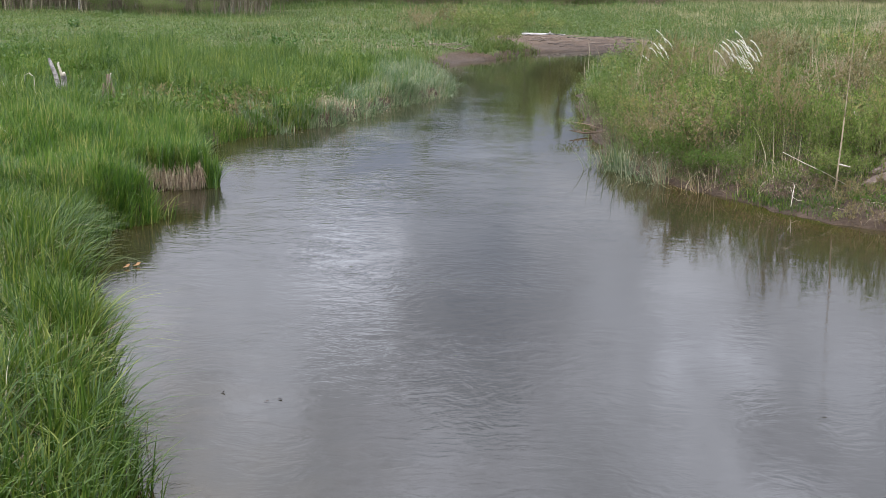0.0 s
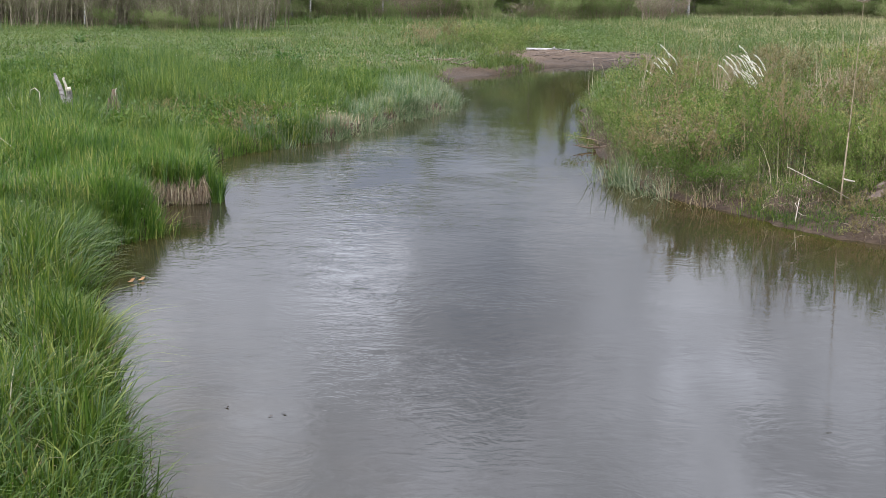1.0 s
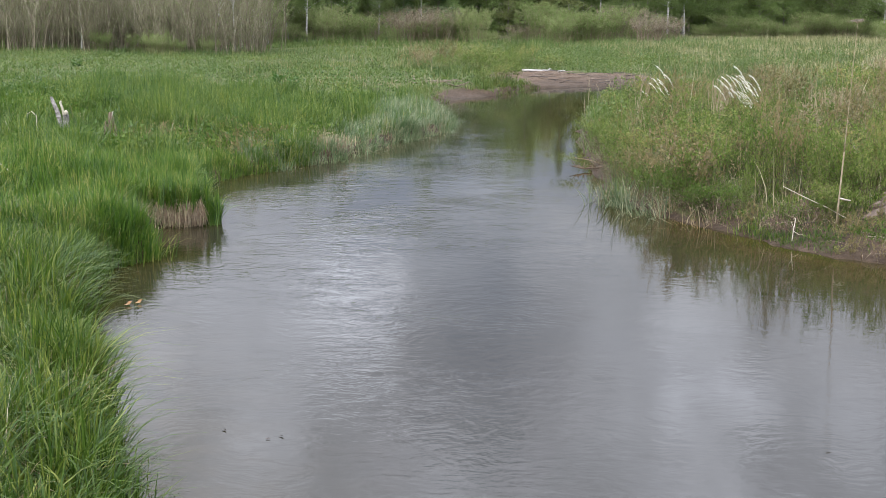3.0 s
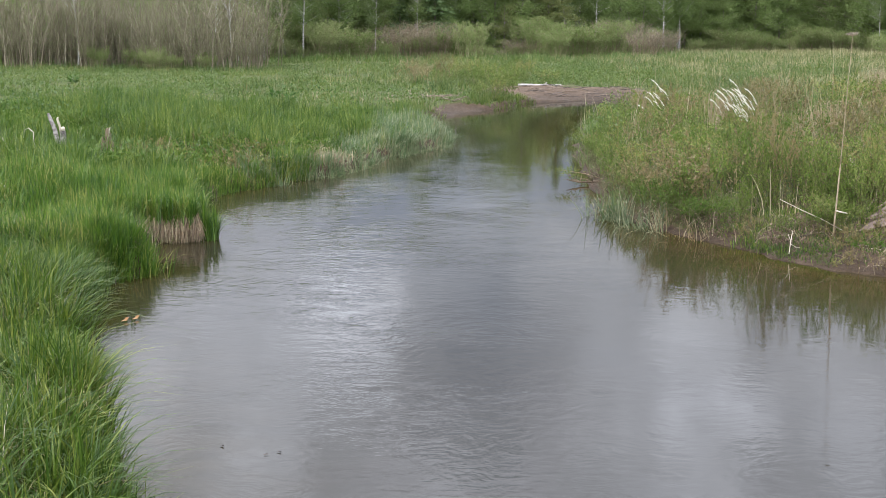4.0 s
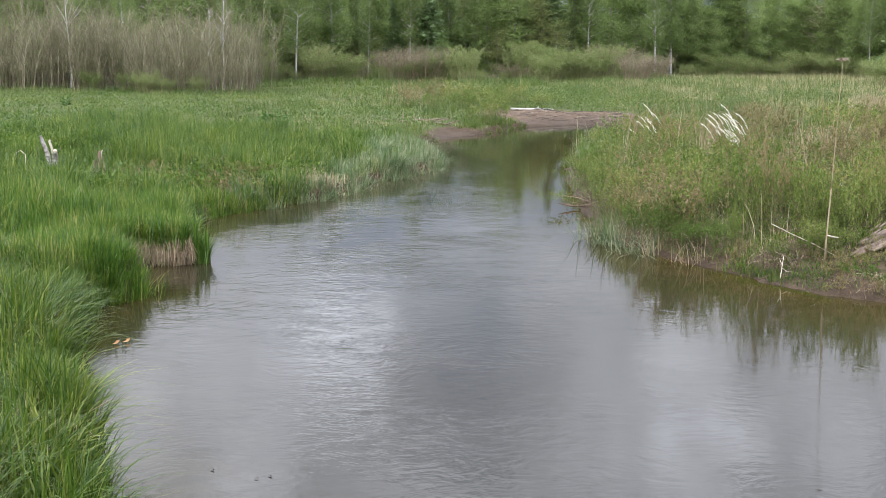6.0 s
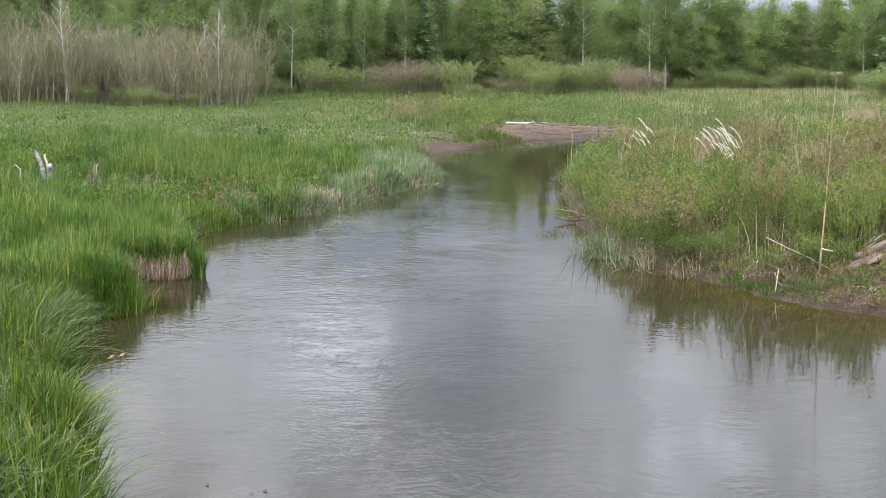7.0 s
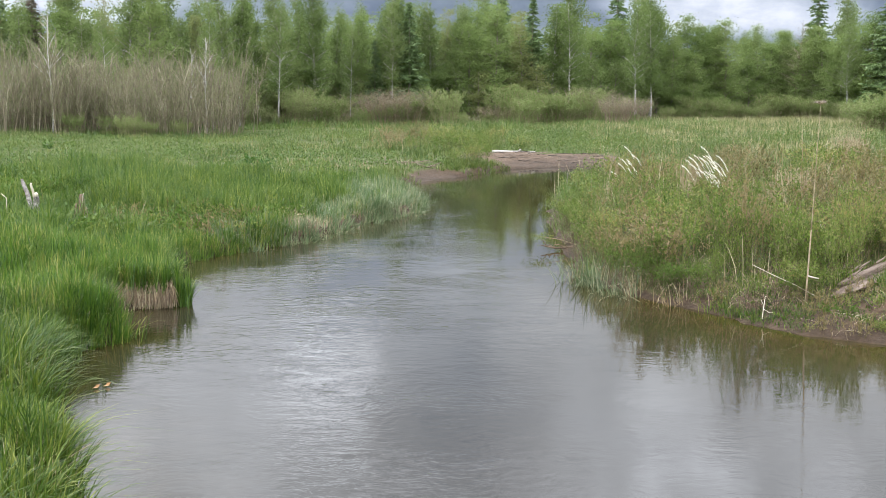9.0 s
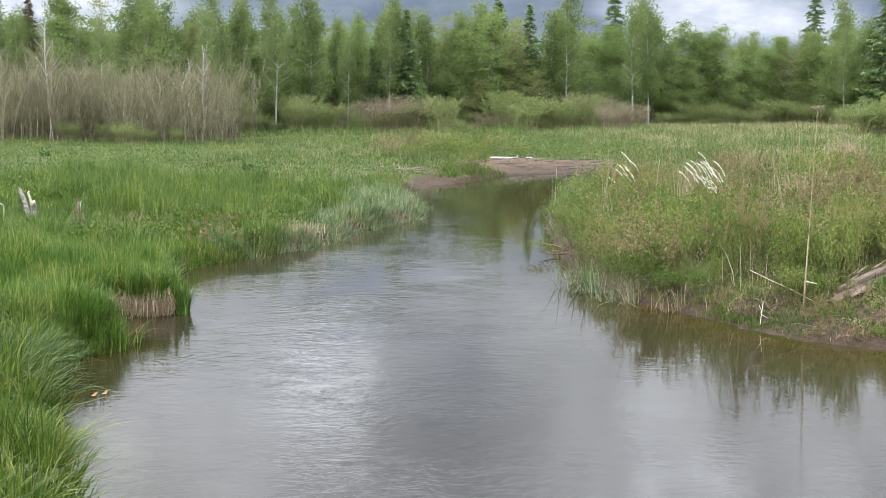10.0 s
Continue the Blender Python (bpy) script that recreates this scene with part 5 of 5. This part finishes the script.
def water_snag(x, y):
    r = np.random.default_rng(77)
    top = thing("snag", "dead branch reaching out of the scrub over the water", "branch")
    o = np.array([x, y, 0.0])
    part("branch", tube([o + (0.45, 0.1, 0.12), o + (0.2, 0, 0.06), o + (-0.1, -0.05, 0.05), o + (-0.35, -0.05, 0.1)], [0.024, 0.022, 0.016, 0.008], 7, 0.12, 5), DARK_TWIG, top)
    for k in range(7):
        p = o + (r.uniform(-0.3, 0.25), -0.02, 0.06)
        q = p + (r.uniform(-0.25, 0.1), r.uniform(-0.1, 0.1), r.uniform(0.02, 0.16))
        part("twig", tube([p, (p + q) / 2 + (0, 0, 0.02), q], [0.010, 0.007, 0.003], 5, 0.1, 80 + k), DARK_TWIG, top)
    at = o + np.array([-0.35, 0.0, 0.25]) + r.normal(0, 1, (310, 3)) * (0.16, 0.06, 0.05)
    part("leaf_spray", leaves(at, r.normal(size=(310, 3)), 0.035, 0.014, r), WILLOW_LEAF, top)["kind"] = "stuff"
    part("leafy_shoot", tube([o + (0.3, 0.05, 0.1), o + (0.0, 0, 0.2), o + (-0.45, 0, 0.27)], [0.008, 0.006, 0.003], 5, 0.05, 6), BROWN_TWIG, top)
    return top


water_snag(2.1, 21.0)


def reed_plume(x, y, tall, n, seed, reach):
    """Dead reeds whose white plumes all hang to one side."""
    r = np.random.default_rng(seed)
    top = thing("plume_reed", "dead reed tuft with drooping white feathery plumes", "reed", spot(x, y), "plume reeds")
    for k in range(n):
        f = np.array([r.normal(0, 0.06), r.normal(0, 0.06), -0.05])
        h = tall * r.uniform(0.6, 1.0)
        out = reach * (r.random() - 0.25)
        pts = [f, f + (out * 0.3, 0, h * 0.6), f + (out * 0.65, 0, h * 0.93), f + (out * 0.8 + 0.05, 0, h), f + (out * 0.85 + 0.12, 0, h * 0.985)]
        reed = part("reed", tube(pts, [0.005, 0.005, 0.004, 0.003, 0.002], 5, 0.02, seed * 9 + k), DEAD_STALK, top)
        m = 40
        t = r.random(m)
        tip = np.array(pts[-1])
        line = tip + np.stack([0.22 * t, r.normal(0, 0.005, m), -0.07 * t - 0.20 * t ** 2], 1) + r.normal(0, 0.003, (m, 3))
        part("plume", leaves(line, np.tile(np.array([[0.75, 0, -0.75]]), (m, 1)) + r.normal(0, 0.14, (m, 3)), 0.06, 0.009, r), PLUME, reed, "white feathery plume")
    return top


reed_plume(4.42, 21.6, 1.66, 22, 5, 0.85)
reed_plume(3.55, 25.5, 1.54, 9, 6, 0.7)


def dead_patch(x, y, n, tall, seed, mat=THATCH):
    n = max(n, 320)
    r = np.random.default_rng(seed)
    top = thing("dead_plant_clump", "clump of withered tan plants standing in the bank grass", "dead plants", spot(x, y), "withered clumps")
    base = np.stack([r.normal(0, 0.28, n), r.normal(0, 0.2, n), np.full(n, -0.02)], 1)
    part("withered_blade_tuft", blades(base, tall * r.uniform(0.6, 1.0, n), r.uniform(0.008, 0.02, n), np.abs(r.normal(0.35, 0.25, n)), r.uniform(0, 6.28, n), 4, 0.5), mat, top)["kind"] = "stuff"
    at = base + np.array([0, 0, tall * 0.85]) + r.normal(0, 1, (n, 3)) * (0.12, 0.1, 0.08)
    part("curled_leaf_mass", leaves(at, r.normal(size=(n, 3)) + (0, 0, -1), 0.034, 0.012, r), mat, top)["kind"] = "stuff"
    return top


dead_patch(6.7, 22.0, 260, 0.9, 1)
dead_patch(7.1, 22.3, 200, 0.9, 2)
dead_patch(12.6, 36.5, 260, 1.2, 5)
dead_patch(17.0, 48.0, 260, 1.2, 8)
dead_patch(16.2, 47.0, 260, 1.0, 9, DRY)
dead_patch(-3.0, 22.8, 200, 0.3, 7)


def dock_plant(x, y, size, seed):
    r = np.random.default_rng(seed)
    top = thing("dock_plant", "broad-leaved dark green weed standing in the meadow", "weed", spot(x, y, 0, size), "dock plants")
    n = 46
    a, tilt = r.uniform(0, 6.28, n), r.uniform(0.1, 1.0, n)
    axis = np.stack([np.cos(a), np.sin(a), tilt], 1)
    at = np.stack([np.cos(a) * 0.08, np.sin(a) * 0.08, r.uniform(0.0, 0.45, n)], 1)
    part("leaf_rosette", leaves(at, axis, r.uniform(0.22, 0.4, n), r.uniform(0.08, 0.14, n), r), HERB, top)
    part("stem", tube([(0, 0, -0.05), (0.01, 0, 0.3), (0.02, 0, 0.55)], [0.014, 0.011, 0.006], 6, 0.05, seed), HERB, top)
    return top


for k, (x, y, size) in enumerate(((-6.3, 37.2, 0.6), (-5.7, 36.4, 0.6), (-16.5, 48.0, 0.7), (9.0, 20.5, 1.0), (5.2, 16.8, 0.7), (14.0, 33.0, 1.0), (-7.5, 31.0, 0.5))):
    dock_plant(x, y, size, 100 + k)


def bare_birch():
    """Slim white trunk that forks into steep bare limbs."""
    r = np.random.default_rng(91)
    top = thing("bare_birch", "slim leafless birch with a white forking trunk", "tree", group="bare birches")
    z = np.linspace(-0.1, 7.2, 10)
    spine = np.stack([0.10 * np.sin(z * 0.9), 0.05 * np.cos(z), z], 1)
    part("trunk", tube(spine, np.linspace(0.058, 0.012, 10), 8, 0.05, 1), WHITE_BARK, top)
    ends = []
    for k in range(15):
        f = r.uniform(2.6, 6.4)
        a, n = r.uniform(0, 6.28), r.uniform(0.7, 1.9) * (1.15 - f / 8)
        p = np.array([np.interp(f, z, spine[:, 0]), np.interp(f, z, spine[:, 1]), f])
        out = np.array([math.cos(a), math.sin(a) * 0.6, 0])
        q = p + out * n * 0.95 + (0, 0, n * 1.15)
        part("limb", tube([p, p + out * n * 0.3 + (0, 0, n * 0.5), q], [0.024, 0.017, 0.007], 6, 0.06, 10 + k), WHITE_BARK, top)
        ends += [(p, q)] * 10
    a = np.array([e[0] + (e[1] - e[0]) * r.uniform(0.3, 1) for e in ends])
    b = a + r.normal(0, 1, a.shape) * (0.22, 0.18, 0.1) + (0, 0, 0.28)
    part("twig_mass", stems(a, b, 0.008, 0.004), GREY_TWIG, top)["kind"] = "stuff"
    top.matrix_basis = spot(-22.9, 67.5)
    for x, y, size in ((-14.2, 69.0, 0.8), (-15.4, 70.5, 0.72)):
        copy_thing(top, spot(x, y, x * 31, size))


bare_birch()

# things afloat
LEAF_LITTER = plant("fallen_leaf", [(0.0, (0.40, 0.20, 0.07)), (1.0, (0.55, 0.34, 0.15))], 0.2)
for x, y in ((-3.38, 10.78), (-3.30, 10.86)):
    top = thing("floating_leaf", "curled orange-brown dead leaf afloat by the bank", "leaf", Matrix.Translation((x, y, 0.012)), "floating leaves")
    part("blade", leaves(np.array([[0, 0, 0], [0.02, 0.02, 0.004]]), np.array([[1, 0.1, 0.2], [0.6, 0.5, 0.3]]), 0.06, 0.03, np.random.default_rng(4)), LEAF_LITTER, top)

r = np.random.default_rng(15)
SCRAP = plant("dark_scrap", [(0.0, (0.03, 0.025, 0.02)), (1.0, (0.08, 0.06, 0.045))], 0.1)
for k in range(3):
    x, y = r.uniform(-2.0, -1.1), r.uniform(5.9, 7.6)
    top = thing("floating_debris", "small dark plant scrap drifting on the water", "debris", Matrix.Translation((x, y, 0.005)), "floating scraps")
    part("scrap", leaves(np.array([[0.0, 0, 0], [0.012, 0.008, 0.002]]), np.array([[1, r.normal(0, 0.4), 0.05], [0.7, r.normal(0, 0.6), 0.1]]), 0.035, 0.012, r), SCRAP, top)
